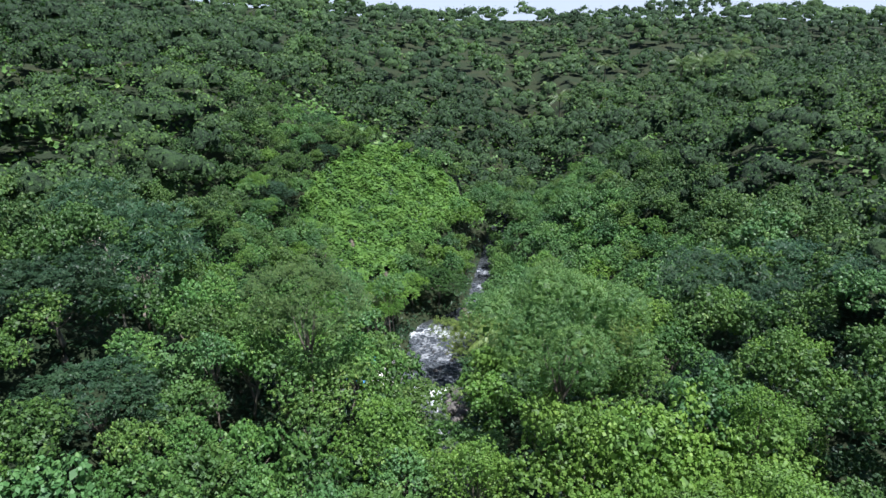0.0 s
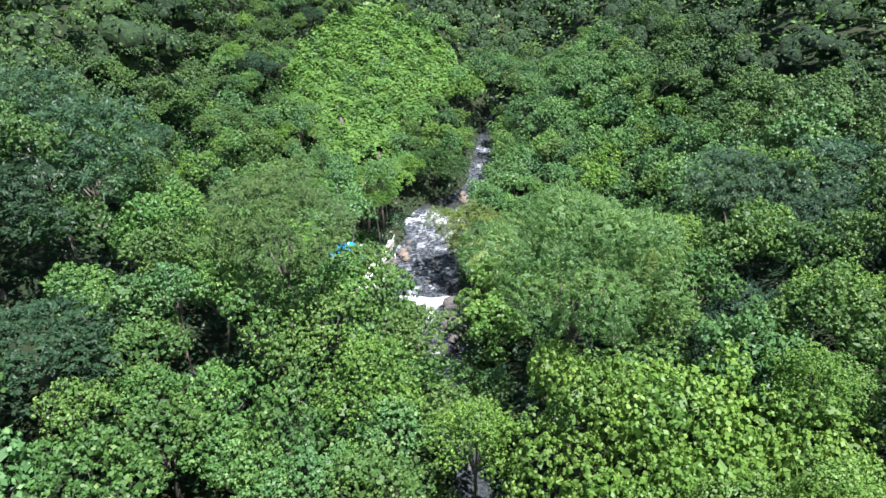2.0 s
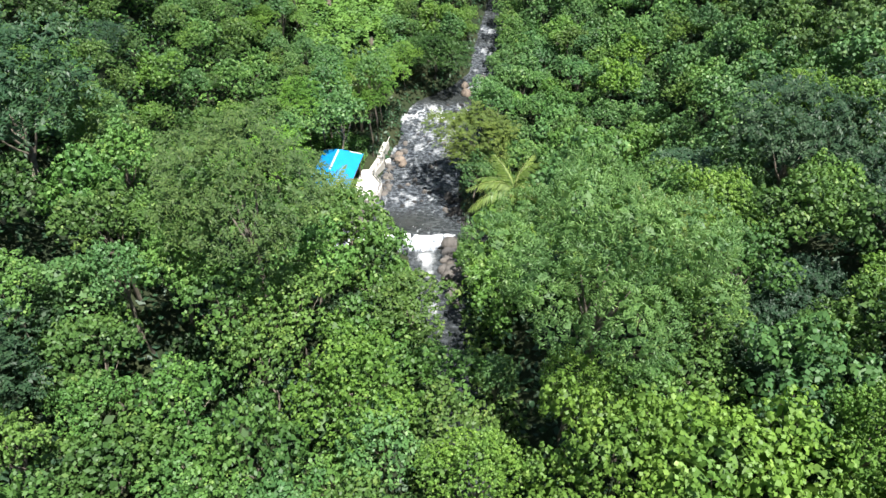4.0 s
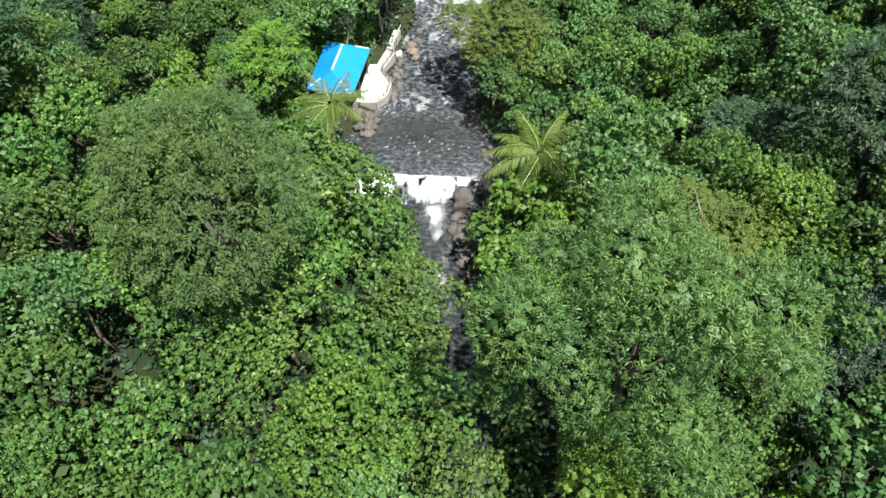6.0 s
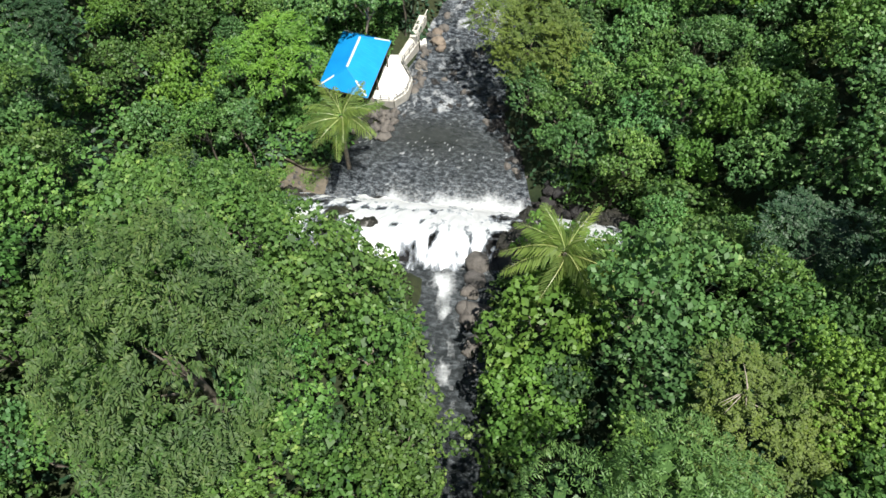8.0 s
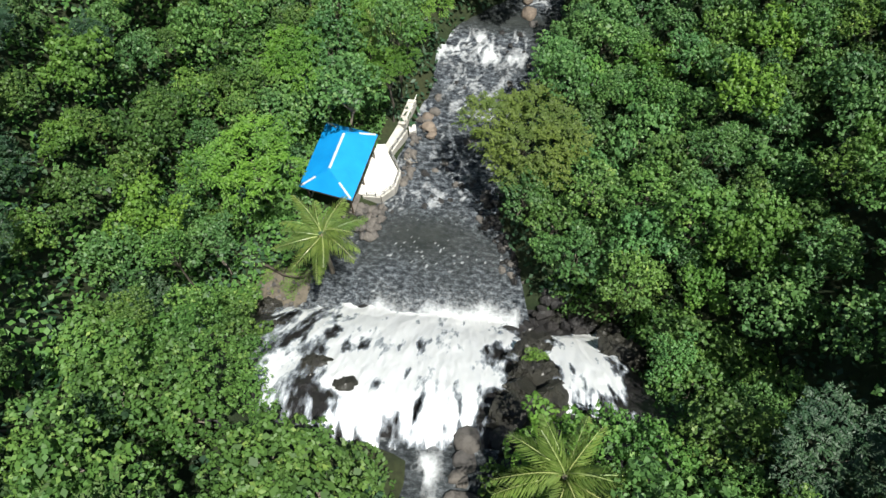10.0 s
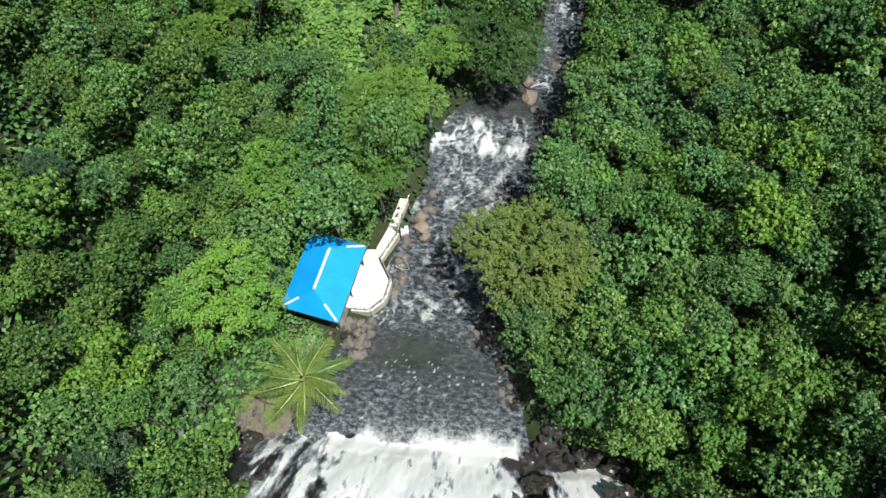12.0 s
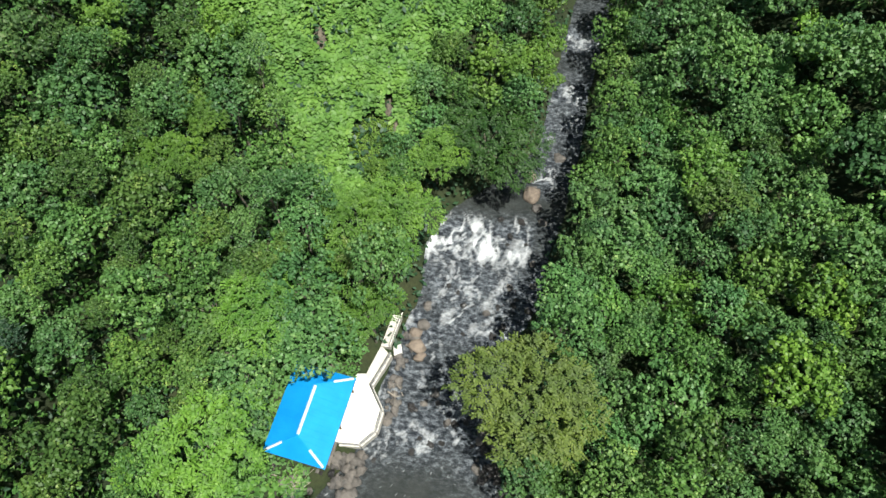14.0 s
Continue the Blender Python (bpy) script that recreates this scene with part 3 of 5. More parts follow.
# ---- the waterfall ----
def fall_sheet(label, top, bottom, seed, lift, body):
    """A sheet of falling water between two lines across the rock step; lines are (x0, x1, y, thickness bias)."""
    nu, nv = int((bottom[1] - bottom[0]) / 0.13), 130
    u, v = np.meshgrid(np.linspace(0, 1, nu), np.linspace(0, 1, nv))
    wob = 0.05 * (fractal(v * 4, u * 0 + seed, seed, 2) - 0.5)
    ease = v ** 0.9
    x0, x1 = top[0] + (bottom[0] - top[0]) * ease, top[1] + (bottom[1] - top[1]) * ease
    x = x0 + (x1 - x0) * (u + wob)
    y = top[2] + (bottom[2] - top[2]) * v + 2.6 * (fractal(x / 2.2, v * 0 + 1, seed + 3, 3) - 0.5) * smooth(0.75, 1, v)
    z = fall_line(y) + lift * smooth(-0.05, 0.2, v) + 0.15
    z = z + 0.7 * (fractal(x / 1.4, y / 3.4, seed + 5, 3) - 0.5) + 0.25 * (fractal(x / 0.4, y / 1.2, seed + 6, 3) - 0.5)
    z = z + 0.6 * (fractal(x / 1.8, y / 1.8, seed + 19, 3) - 0.5) * smooth(0.6, 1.0, v) - 1.1 * smooth(0.85, 1.0, v)
    rim = smooth(0, 0.2, u + 0.3 * (fractal(y / 1.5, x / 1.5, seed + 15, 3) - 0.5)) * smooth(1, 0.8, u + 0.3 * (fractal(y / 1.5, x / 1.5, seed + 17, 3) - 0.5))
    strand = fractal(x / 0.9, y / 2.8, seed + 7, 4) + 0.5 * (fractal(x / 3, y / 3, seed + 8, 2) - 0.5)
    rocks = fractal(x / 0.8, y / 2.6, seed + 9, 5)
    fine = fractal(x / 0.3, y / 0.9, seed + 13, 3)
    f = body - 0.5 + 1.25 * (strand - 0.5) + 0.7 * (fine - 0.5) + 0.22 * v - 0.2 * smooth(0.3, 0.05, v)
    f = f - 0.6 * smooth(0.58, 0.8, rocks) * smooth(1.0, 0.75, v) - 0.8 * smooth(0.09, 0.0, v) * smooth(0.36, 0.62, fractal(x / 0.7, y / 4, seed + 11, 3))
    f = f - 1.1 * (1 - rim) * (0.4 + 1.2 * strand) - 0.7 * smooth(0.93, 1.0, v + 0.14 * (fractal(x / 1.2, y / 1.2, seed + 21, 3) - 0.5))
    return x, y, z, np.clip(f, -1.0, 1.0), nu, nv, label


def make_fall(sheet, thin=None):
    x, y, z, f, nu, nv, label = sheet
    if thin is not None:
        f = f - thin(x, y)
    me = mesh_quads("water_sheet", np.stack([x.ravel(), y.ravel(), z.ravel()], 1), grid_faces(nu, nv), FALL, True)
    add_measure(me, "foam", f)
    return me


falls = tagged(new("waterfall"), "broad white waterfall foaming down a black rock step into the pool", "waterfall")
part("water_sheet", make_fall(fall_sheet("", (-8.0, 3.0, 60.7), (-13.4, 6.6, 77.4), 61, 1.15, 0.94)), FALL, falls, "dense white main sheet of falling water")
part("water_sheet", make_fall(fall_sheet("", (-12.8, -7.0, 62.0), (-18.4, -10.6, 76.4), 71, 1.0, 0.56)), FALL, falls, "thin broken strands of water over dark rock")
part("water_sheet", make_fall(fall_sheet("", (6.4, 12.6, 65.0), (6.8, 14.6, 76.0), 83, 1.0, 0.8)), FALL, falls, "narrow side fall beside a rock outcrop")


# ---- rocks ----
def rock_mesh(seed, material, squash=0.7, fine=2):
    bm = bmesh.new()
    bmesh.ops.create_icosphere(bm, subdivisions=fine, radius=1.0)
    off = Vector((seed * 7.3, seed * 3.1, seed * 1.7))
    for v in bm.verts:
        d = v.co.normalized()
        k = 1 + 0.42 * noise.noise(d * 1.1 + off) + 0.24 * noise.noise(d * 2.6 + off) + (0.13 if fine > 2 else 0.05) * noise.noise(d * 6 + off) + (0.05 if fine > 2 else 0.0) * noise.noise(d * 15 + off)
        if fine > 3:
            k += 0.28 * abs(noise.noise(d * 3.4 + off)) + 0.14 * abs(noise.noise(d * 8 + off)) + 0.06 * noise.noise(d * 20 + off) - 0.1
        v.co = Vector((d.x * k, d.y * k, d.z * k * squash))
    cut = random.Random(seed)
    for _ in range(9 if fine < 4 else 3):
        n = Vector((cut.uniform(-1, 1), cut.uniform(-1, 1), cut.uniform(-0.2, 1))).normalized()
        r = cut.uniform(0.55, 0.85)
        for v in bm.verts:
            over = v.co.dot(n) - r
            if over > 0:
                v.co -= n * over * 0.92
    return mesh_of("boulder", bm, material, fine < 3)


DRY = [rock_mesh(s, ROCK_DRY) for s in range(5)]
TANS = [rock_mesh(s + 17, ROCK_TAN) for s in range(3)]
CRAGS = [rock_mesh(s + 31, ROCK_MOSS, 0.85, 4) for s in range(3)]
WETS = [rock_mesh(s + 9, ROCK_WET, 0.8, 3) for s in range(4)]


def boulder(x, y, z, r, label, meshes=DRY, turn=None, group="boulders along the river"):
    ob = new("boulder", random.choice(meshes))
    a = random.uniform(0, 360) if turn is None else turn
    ob.matrix_world = pose(x, y, z, random.uniform(-12, 12), random.uniform(-12, 12), a) @ Matrix.Diagonal((r * random.uniform(0.85, 1.25), r, r * random.uniform(0.75, 1.0), 1))
    return tagged(ob, label, "boulder", group)


for x, y, r in ((1.2, 62.2, 0.95), (1.15, 60.9, 0.85), (0.75, 59.9, 0.5), (1.1, 59.6, 0.45), (1.2, 58.2, 1.05), (0.55, 58.6, 0.5), (2.0, 57.3, 0.8), (1.4, 56.2, 0.6), (1.15, 55.5, 0.5), (1.5, 54.4, 0.4), (2.5, 57.9, 0.45)):
    boulder(x, y, float(upper_water(y)) + 0.25, r, "grey-brown boulder in a row beside the upper stream", turn=random.uniform(0, 90))
for x, y, r in ((-5.5, 60.8, 0.6), (3.6, 62.3, 1.1)):
    boulder(x, y, 18.0, r, "black wet boulder at the brink of the waterfall", WETS)
for x, y, r in ((-7.1, 64.5, 0.95), (-9.8, 66.4, 1.2), (6.8, 73.4, 1.2), (13.4, 72.0, 2.0), (14.0, 75.2, 1.7), (11.8, 77.6, 1.3), (8.8, 77.8, 0.9), (-17.6, 74.6, 1.0), (-15.0, 71.0, 0.8)):
    z = float(fall_line(y))
    boulder(x, y, z + 0.2 + 0.35 * (x == -7.1), r, "black wet boulder jutting from the falls", CRAGS)
for x, y, r in ((4.6, 66.2, 1.6), (6.1, 68.0, 1.5), (5.4, 70.4, 1.3), (3.7, 64.2, 1.4), (6.6, 65.4, 1.6), (5.2, 68.2, 1.2), (6.6, 71.4, 1.0), (5.6, 73.2, 0.9), (4.4, 64.8, 0.9), (7.2, 67.0, 0.9)):
    boulder(x, y, float(fall_line(y)) + 0.2, r, "rough dark mossy crag between the falls", CRAGS, group="crags between the falls")
for k in range(22):
    x, y = random.uniform(5.6, 11.5), random.uniform(74.8, 79.4)
    boulder(x, y, max(ground_at(x, y), 0.0) + 0.2, random.uniform(0.35, 0.95), "dark wet boulder at the pool's edge below the side fall", WETS)
for k in range(34):
    x, y = random.uniform(-16.2, -11.0), random.uniform(82.6, 85.6)
    boulder(x, y, ground_at(x, y) + 0.05, random.uniform(0.18, 0.42), "dark grey boulder on the bank in front of the hut", random.choice((DRY, WETS)))
for k in range(46):      # boulders below the hut and deck
    t = random.random()
    x, y = random.uniform(-11.6, -9.0), random.uniform(83.6, 87.2)
    boulder(x + 0.5 * (y - 85) * 0.3, y, 0.15 + 0.2 * (87 - y) * 0.1 + max(0, (-10.2 - x)) * 0.3, random.uniform(0.2, 0.62), "grey boulder heaped on the pool bank below the hut")
for k in range(44):      # boulders beside the deck
    y = random.uniform(90, 99)
    boulder(np.interp(y, (90, 92, 95, 99), (-7.3, -7.0, -6.9, -6.1)) + random.uniform(-0.6, 0.6), y, 0.0, random.uniform(0.2, 0.5), "grey boulder at the foot of the deck wall")
for k in range(70):      # stony bar on the other bank
    y = random.uniform(80.5, 90.5)
    boulder(np.interp(y, (80, 84, 87, 91), (4.6, 3.2, 1.6, 2.0)) + random.uniform(-0.8, 1.8), y, 0.02, random.uniform(0.18, 0.55), "dark grey boulder on the stony bar by the pool", random.choice((DRY, WETS, WETS)))
for x, y, r in ((-5.2, 99.6, 0.7), (-5.8, 98.2, 0.6), (-4.9, 101.5, 0.55), (4.7, 106.8, 0.6), (4.9, 113.2, 0.65), (4.2, 115.2, 0.6), (5.0, 104.5, 0.6), (4.6, 102.0, 0.5), (0.6, 101.4, 0.45), (2.7, 104.2, 0.5), (-1.3, 96.2, 0.5), (-3.4, 93.2, 0.5), (-4.3, 92.2, 0.4), (-2.0, 90.8, 0.4), (6.9, 119.3, 0.7), (5.6, 111.6, 0.5)):
    boulder(x, y, 0.02 - 0.006 * (y - 80), r, "brown-grey boulder standing in the rapids")
for x, y, r in ((-5.4, 97.4, 0.85), (-5.9, 98.6, 0.65), (-5.2, 96.4, 0.55), (4.2, 114.4, 0.9), (4.0, 116.6, 0.7)):
    boulder(x, y, 0.12, r, "large tan boulder at the edge of the rapids", TANS)
for k in range(40):      # stones under the surface that break the rapids
    y = random.uniform(86.5, 112)
    boulder(float(stream_x(y)) + random.uniform(-0.8, 0.8) * float(stream_w(y)), y, -0.2, random.uniform(0.25, 0.5), "dark wet stone awash in the rapids", WETS)
for k in range(16):
    boulder(random.uniform(-18.8, -15.0), random.uniform(74.5, 78.5), 0.3, random.uniform(0.2, 0.6), "grey boulder on the bare bank by the falls")


# ---- bare bank under the palm ----
def bank_z(x, y):
    return 0.9 - 1.5 * np.hypot((x + 17.3) / 3.2, (y - 78) / 4.5) ** 2 + 0.35 * (fractal(x / 0.9, y / 0.9, 91, 4) - 0.5) + 0.25 * (-17 - x) * (x < -17)


bx, by = np.meshgrid(np.linspace(-20.5, -14.0, 60), np.linspace(73.5, 82.5, 80))
bz = bank_z(bx, by)
bank = mesh_quads("bank", np.stack([bx.ravel(), by.ravel(), bz.ravel()], 1), grid_faces(60, 80), EARTH, True)
for k in range(38):
    x, y = random.uniform(-19.2, -14.6), random.uniform(74.2, 78.2)
    boulder(x, y, float(bank_z(x, y)) + 0.02, random.uniform(0.08, 0.3), "small grey stone on the bare earth bank", DRY, group="stones on the bank")
tagged(new("ground_bank", bank), "bare brown earth bank beside the pool", "bank", kind="structure")


# ---- the hut ----
HUT = Matrix.Translation((-13.35, 89.45, 0)) @ Matrix.Rotation(radians(-10.0), 4, "Z")
HW, HL, EAVE, RIDGE, RH = 2.68, 3.85, 4.75, 6.45, 2.05


def slope_panel(bm, pts, thick=0.06):
    top = [bm.verts.new(p) for p in pts]
    low = [bm.verts.new((p[0], p[1], p[2] - thick)) for p in pts]
    bm.faces.new(top)
    bm.faces.new(low[::-1])
    for i in range(len(pts)):
        j = (i + 1) % len(pts)
        bm.faces.new((top[j], top[i], low[i], low[j]))


def cap_strip(bm, a, b, width, lift=0.05):
    a, b = Vector(a), Vector(b)
    way = (b - a).normalized()
    side = way.cross(Vector((0, 0, 1))).normalized() * width / 2
    up = Vector((0, 0, lift))
    q = [a - side, a + side, b + side, b - side]
    tops = [bm.verts.new(p + up * (0.3)) for p in q]
    mid = [bm.verts.new(a + up * 1.6), bm.verts.new(b + up * 1.6)]
    lows = [bm.verts.new(p - up * 0.8) for p in q]
    bm.faces.new((tops[0], mid[0], mid[1], tops[3]))
    bm.faces.new((mid[0], tops[1], tops[2], mid[1]))
    bm.faces.new((lows[0], tops[0], tops[3], lows[3]))
    bm.faces.new((tops[1], lows[1], lows[2], tops[2]))
    bm.faces.new((lows[0], lows[1], tops[1], mid[0], tops[0]))
    bm.faces.new((tops[2], lows[2], lows[3], tops[3], mid[1]))


def build_hut():
    hut = tagged(new("hut"), "open riverside hut with a bright blue hipped metal roof", "hut")
    hut.matrix_world = HUT
    c = {"fl": (-HW, -HL, EAVE), "fr": (HW, -HL, EAVE), "br": (HW, HL, EAVE), "bl": (-HW, HL, EAVE), "rf": (0, -RH, RIDGE), "rb": (0, RH + 0.1, RIDGE)}
    roof = part("roof", mesh_quads("roof", np.array([(-HW + 0.1, -HL + 0.1, EAVE - 0.14), (HW - 0.1, -HL + 0.1, EAVE - 0.14), (HW - 0.1, HL - 0.1, EAVE - 0.14), (-HW + 0.1, HL - 0.1, EAVE - 0.14)]), [(3, 2, 1, 0)], TIMBER), TIMBER, hut, "blue hipped roof on a timber ceiling")
    for keys in (("fl", "fr", "rf"), ("fr", "br", "rb", "rf"), ("br", "bl", "rb"), ("bl", "fl", "rf", "rb")):
        bm = bmesh.new()
        slope_panel(bm, [c[k] for k in keys])
        part("roof_panel", bm, BLUE_SHEET, roof)
    # standing seams, raised a little above the sheets
    for sx in (-1, 1):
        bm = bmesh.new()
        n = 15
        for k in range(1, n):
            y = -HL + 2 * HL * k / n
            reach = min(1.0, (HL - abs(y)) / (HL - RH))
            a, b = Vector((sx * HW, y, EAVE + 0.004)), Vector((sx * HW * (1 - reach), y, EAVE + (RIDGE - EAVE) * reach + 0.004))
            for p, q in ((a, b),):
                v = [bm.verts.new(p + Vector((0, -0.02, 0))), bm.verts.new(p + Vector((0, 0, 0.012))), bm.verts.new(p + Vector((0, 0.02, 0))), bm.verts.new(q + Vector((0, -0.02, 0))), bm.verts.new(q + Vector((0, 0, 0.012))), bm.verts.new(q + Vector((0, 0.02, 0)))]
                bm.faces.new((v[0], v[1], v[4], v[3]))
                bm.faces.new((v[1], v[2], v[5], v[4]))
        part("roof_seam", bm, BLUE_SHEET, roof)
    bm = bmesh.new()
    cap_strip(bm, (0, -RH + 0.05, RIDGE), (0, RH, RIDGE), 0.24)
    part("ridge_cap", bm, WHITE_CAP, roof, "pale metal ridge capping")
    for end, ridge in (("fl", "rf"), ("fr", "rf"), ("bl", "rb"), ("br", "rb")):
        a, b = Vector(c[end]), Vector(c[ridge])
        bm = bmesh.new()
        cap_strip(bm, a.lerp(b, 0.06), a.lerp(b, 0.56), 0.2)
        part("hip_cap", bm, WHITE_CAP, roof, "pale metal hip capping")
    for end, ridge in (("fl", "rf"), ("fr", "rf"), ("bl", "rb"), ("br", "rb")):
        a, b = Vector(c[end]), Vector(c[ridge])
        bm = bmesh.new()
        cap_strip(bm, a.lerp(b, 0.60), b, 0.16, 0.03)
        part("hip_cap", bm, BLUE_SHEET, roof)
    for x0, x1, y0, y1 in ((-HW, HW, -HL + 0.0, -HL + 0.05), (-HW, HW, HL - 0.05, HL), (-HW, -HW + 0.05, -HL + 0.06, HL - 0.06), (HW - 0.05, HW, -HL + 0.06, HL - 0.06)):
        bm = bmesh.new()
        box(bm, x0, x1, y0, y1, EAVE - 0.26, EAVE - 0.065)
        part("fascia", bm, TIMBER, roof)
    for x in (-2.2, 2.2):
        for y in (-3.3, 0.0, 3.3):
            bm = bmesh.new()
            tube(bm, [(x, y, 1.0), (x, y, EAVE - 0.2)], (0.09, 0.09), 8)
            part("post", bm, TIMBER, hut)
    bm = bmesh.new()
    box(bm, -2.3, 2.3, -3.4, 3.5, -0.6, 1.02)
    part("plinth", bm, ROCK_DRY, hut, "dark stone plinth and floor")
    bm = bmesh.new()
    box(bm, -2.2, -2.05, -3.2, 3.2, 1.03, 2.0)
    part("back_wall", bm, WALL_PALE, hut)
    return hut


build_hut()

# ---- terrace beside the hut ----
DECK = ((-11.6, 88.0), (-11.1, 87.85), (-9.35, 87.9), (-8.2, 89.1), (-7.9, 90.9), (-9.2, 93.0), (-9.75, 94.1), (-10.6, 94.0))
DECK_Z = 1.05


def prism(bm, pts, z0, z1):
    low, top = [bm.verts.new((x, y, z0)) for x, y in pts], [bm.verts.new((x, y, z1)) for x, y in pts]
    bm.faces.new(top)
    bm.faces.new(low[::-1])
    for i in range(len(pts)):
        j = (i + 1) % len(pts)
        bm.faces.new((low[i], low[j], top[j], top[i]))


terrace = tagged(new("terrace"), "pale concrete riverside terrace with a low white parapet", "terrace")
bm = bmesh.new()
prism(bm, DECK, -0.7, DECK_Z)
part("slab", bm, CONCRETE, terrace, "sunlit pale concrete slab")
bm = bmesh.new()
prism(bm, ((-9.19, 93.01), (-8.35, 94.9), (-7.85, 96.1), (-8.75, 96.9), (-9.74, 94.11)), -0.7, DECK_Z - 0.12)
part("walkway", bm, WALL_PALE, terrace, "grey weathered concrete walkway")
rim = [Vector((*p, 0)) for p in DECK[:6] + ((-8.35, 94.9), (-7.85, 96.1))]
for a, b in zip(rim[1:], rim[2:]):
    way = (b - a).normalized()
    out_way = Vector((way.y, -way.x, 0))
    q = [a + out_way * 0.02, b + out_way * 0.02, b + out_way * 0.24, a + out_way * 0.24]
    bm = bmesh.new()
    prism(bm, [(p.x, p.y) for p in q], -0.7, DECK_Z + 0.16)
    part("parapet", bm, WALL_PALE, terrace, "weathered pale retaining wall")
    n = max(2, int((b - a).length / 0.7))
    for k in range(n):
        p = a.lerp(b, (k + 0.5) / n) + out_way * 0.13
        bm = bmesh.new()
        tube(bm, [(p.x, p.y, DECK_Z + 0.1), (p.x, p.y, DECK_Z + 0.95)], (0.045, 0.045), 6)
        part("rail_post", bm, RAIL, terrace)
    for h in (0.55, 0.95):
        bm = bmesh.new()
        tube(bm, [a + out_way * 0.13 + Vector((0, 0, DECK_Z + h)), b + out_way * 0.13 + Vector((0, 0, DECK_Z + h))], (0.04, 0.04), 6)
        part("rail", bm, RAIL, terrace, "thin grey metal rail")

# path and steps that climb along the bank from the terrace
path = tagged(new("footpath"), "narrow pale concrete footpath with a rail along the bank", "footpath")
PATH_LINE = ((-8.35, 96.75), (-8.0, 98.2), (-7.6, 99.8))
for (ax, ay), (bx2, by2) in zip(PATH_LINE, PATH_LINE[1:]):
    for k in range(4):
        f0, f1 = k / 4, (k + 0.94) / 4
        x0, y0, x1, y1 = ax + (bx2 - ax) * f0, ay + (by2 - ay) * f0, ax + (bx2 - ax) * f1, ay + (by2 - ay) * f1
        z = 1.1 + 0.09 * (y0 - 96)
        bm = bmesh.new()
        prism(bm, [(x0 + 0.42, y0), (x1 + 0.42, y1), (x1 - 0.42, y1), (x0 - 0.42, y0)], z - 1.6, z + 0.02 * (k % 2))
        part("step", bm, WALL_PALE, path)
    bm = bmesh.new()
    tube(bm, [(ax + 0.5, ay, 2.0 + 0.09 * (ay - 96)), (bx2 + 0.5, by2, 2.0 + 0.09 * (by2 - 96))], (0.04, 0.04), 6)
    part("rail", bm, CONCRETE, path)
    for f in (0.0, 0.5):
        x0, y0 = ax + (bx2 - ax) * f + 0.5, ay + (by2 - ay) * f
        bm = bmesh.new()
        tube(bm, [(x0, y0, 0.4 + 0.09 * (y0 - 96)), (x0, y0, 2.0 + 0.09 * (y0 - 96))], (0.04, 0.04), 6)
        part("rail_post", bm, CONCRETE, path)
bm = bmesh.new()
prism(bm, [(-7.5, 96.2), (-6.8, 96.6), (-7.0, 97.3), (-7.7, 97.1)], -0.5, 0.5)
tagged(new("concrete_block", mesh_of("concrete_block", bm, CONCRETE)), "broken pale concrete block by the water below the path", "concrete block")


# ---- fallen wood on the bank ----
def fallen_branch(name, label, pts, girth, twigs, seed):
    gen = random.Random(seed)
    bm = bmesh.new()
    n = len(pts)
    tube(bm, pts, [girth * (1 - 0.75 * k / (n - 1)) for k in range(n)], 7)
    for k in range(twigs):
        a = Vector(pts[gen.randrange(1, n)])
        w = Vector((gen.uniform(-1, 1), gen.uniform(-1, 1), gen.uniform(0.0, 0.5))).normalized()
        tube(bm, [a, a + w * 0.5 + Vector((0, 0, 0.05)), a + w * gen.uniform(0.9, 1.8)], (girth * 0.4, girth * 0.25, girth * 0.08), 5)
    return tagged(new(name, mesh_of(name, bm, DARK_WOOD if "dark" in label else DEAD_WOOD, True)), label, "branch")


fallen_branch("fallen_log", "bent dark log lying over the earth bank", [(-20.3, 79.2, 1.6), (-18.8, 79.0, 1.5), (-17.2, 78.3, 1.4), (-15.8, 78.2, 1.3), (-14.4, 78.9, 1.4)], 0.16, 4, 1)
fallen_branch("fallen_branch", "bare pale branch in front of the hut", [(-17.4, 84.8, 1.5), (-16.0, 84.6, 1.6), (-14.6, 84.2, 1.4), (-13.0, 84.4, 1.2)], 0.08, 8, 2)
fallen_branch("fallen_branch", "bare pale branch below the hut eaves", [(-15.4, 83.2, 1.2), (-14.4, 83.8, 1.3), (-13.6, 84.6, 1.2)], 0.07, 6, 3)
fallen_branch("driftwood", "pale driftwood among the boulders", [(-7.6, 92.8, 0.7), (-6.9, 92.4, 0.75), (-6.2, 92.6, 0.5)], 0.06, 4, 4)


# bare dead boughs that stand out of the forest's roof
for x, y, z, h, seed in ((18.4, 89.2, 10.2, 2.2, 13), (-26.2, 50.4, 39.4, 1.8, 14), (-12.0, 52.0, 33.0, 2.4, 15), (13.2, 51.4, 31.6, 2.0, 16)):
    lean = random.Random(seed)
    dx, dy = lean.uniform(-0.8, 0.8), lean.uniform(-0.8, 0.8)
    fallen_branch("dead_bough", "bare pale dead bough standing out of the canopy", [(x, y, z - 7.0), (x, y, z - 1.0), (x + 0.4 * dx, y + 0.4 * dy, z), (x + dx, y + dy, z + 0.55 * h), (x + 1.5 * dx, y + 1.5 * dy, z + h * 0.8)], 0.11, 7, seed)


# ---- foliage builders ----
UP = np.array((0.0, 0.0, 1.0))


def unit(v):
    return v / np.maximum(np.linalg.norm(v, axis=-1, keepdims=True), 1e-6)


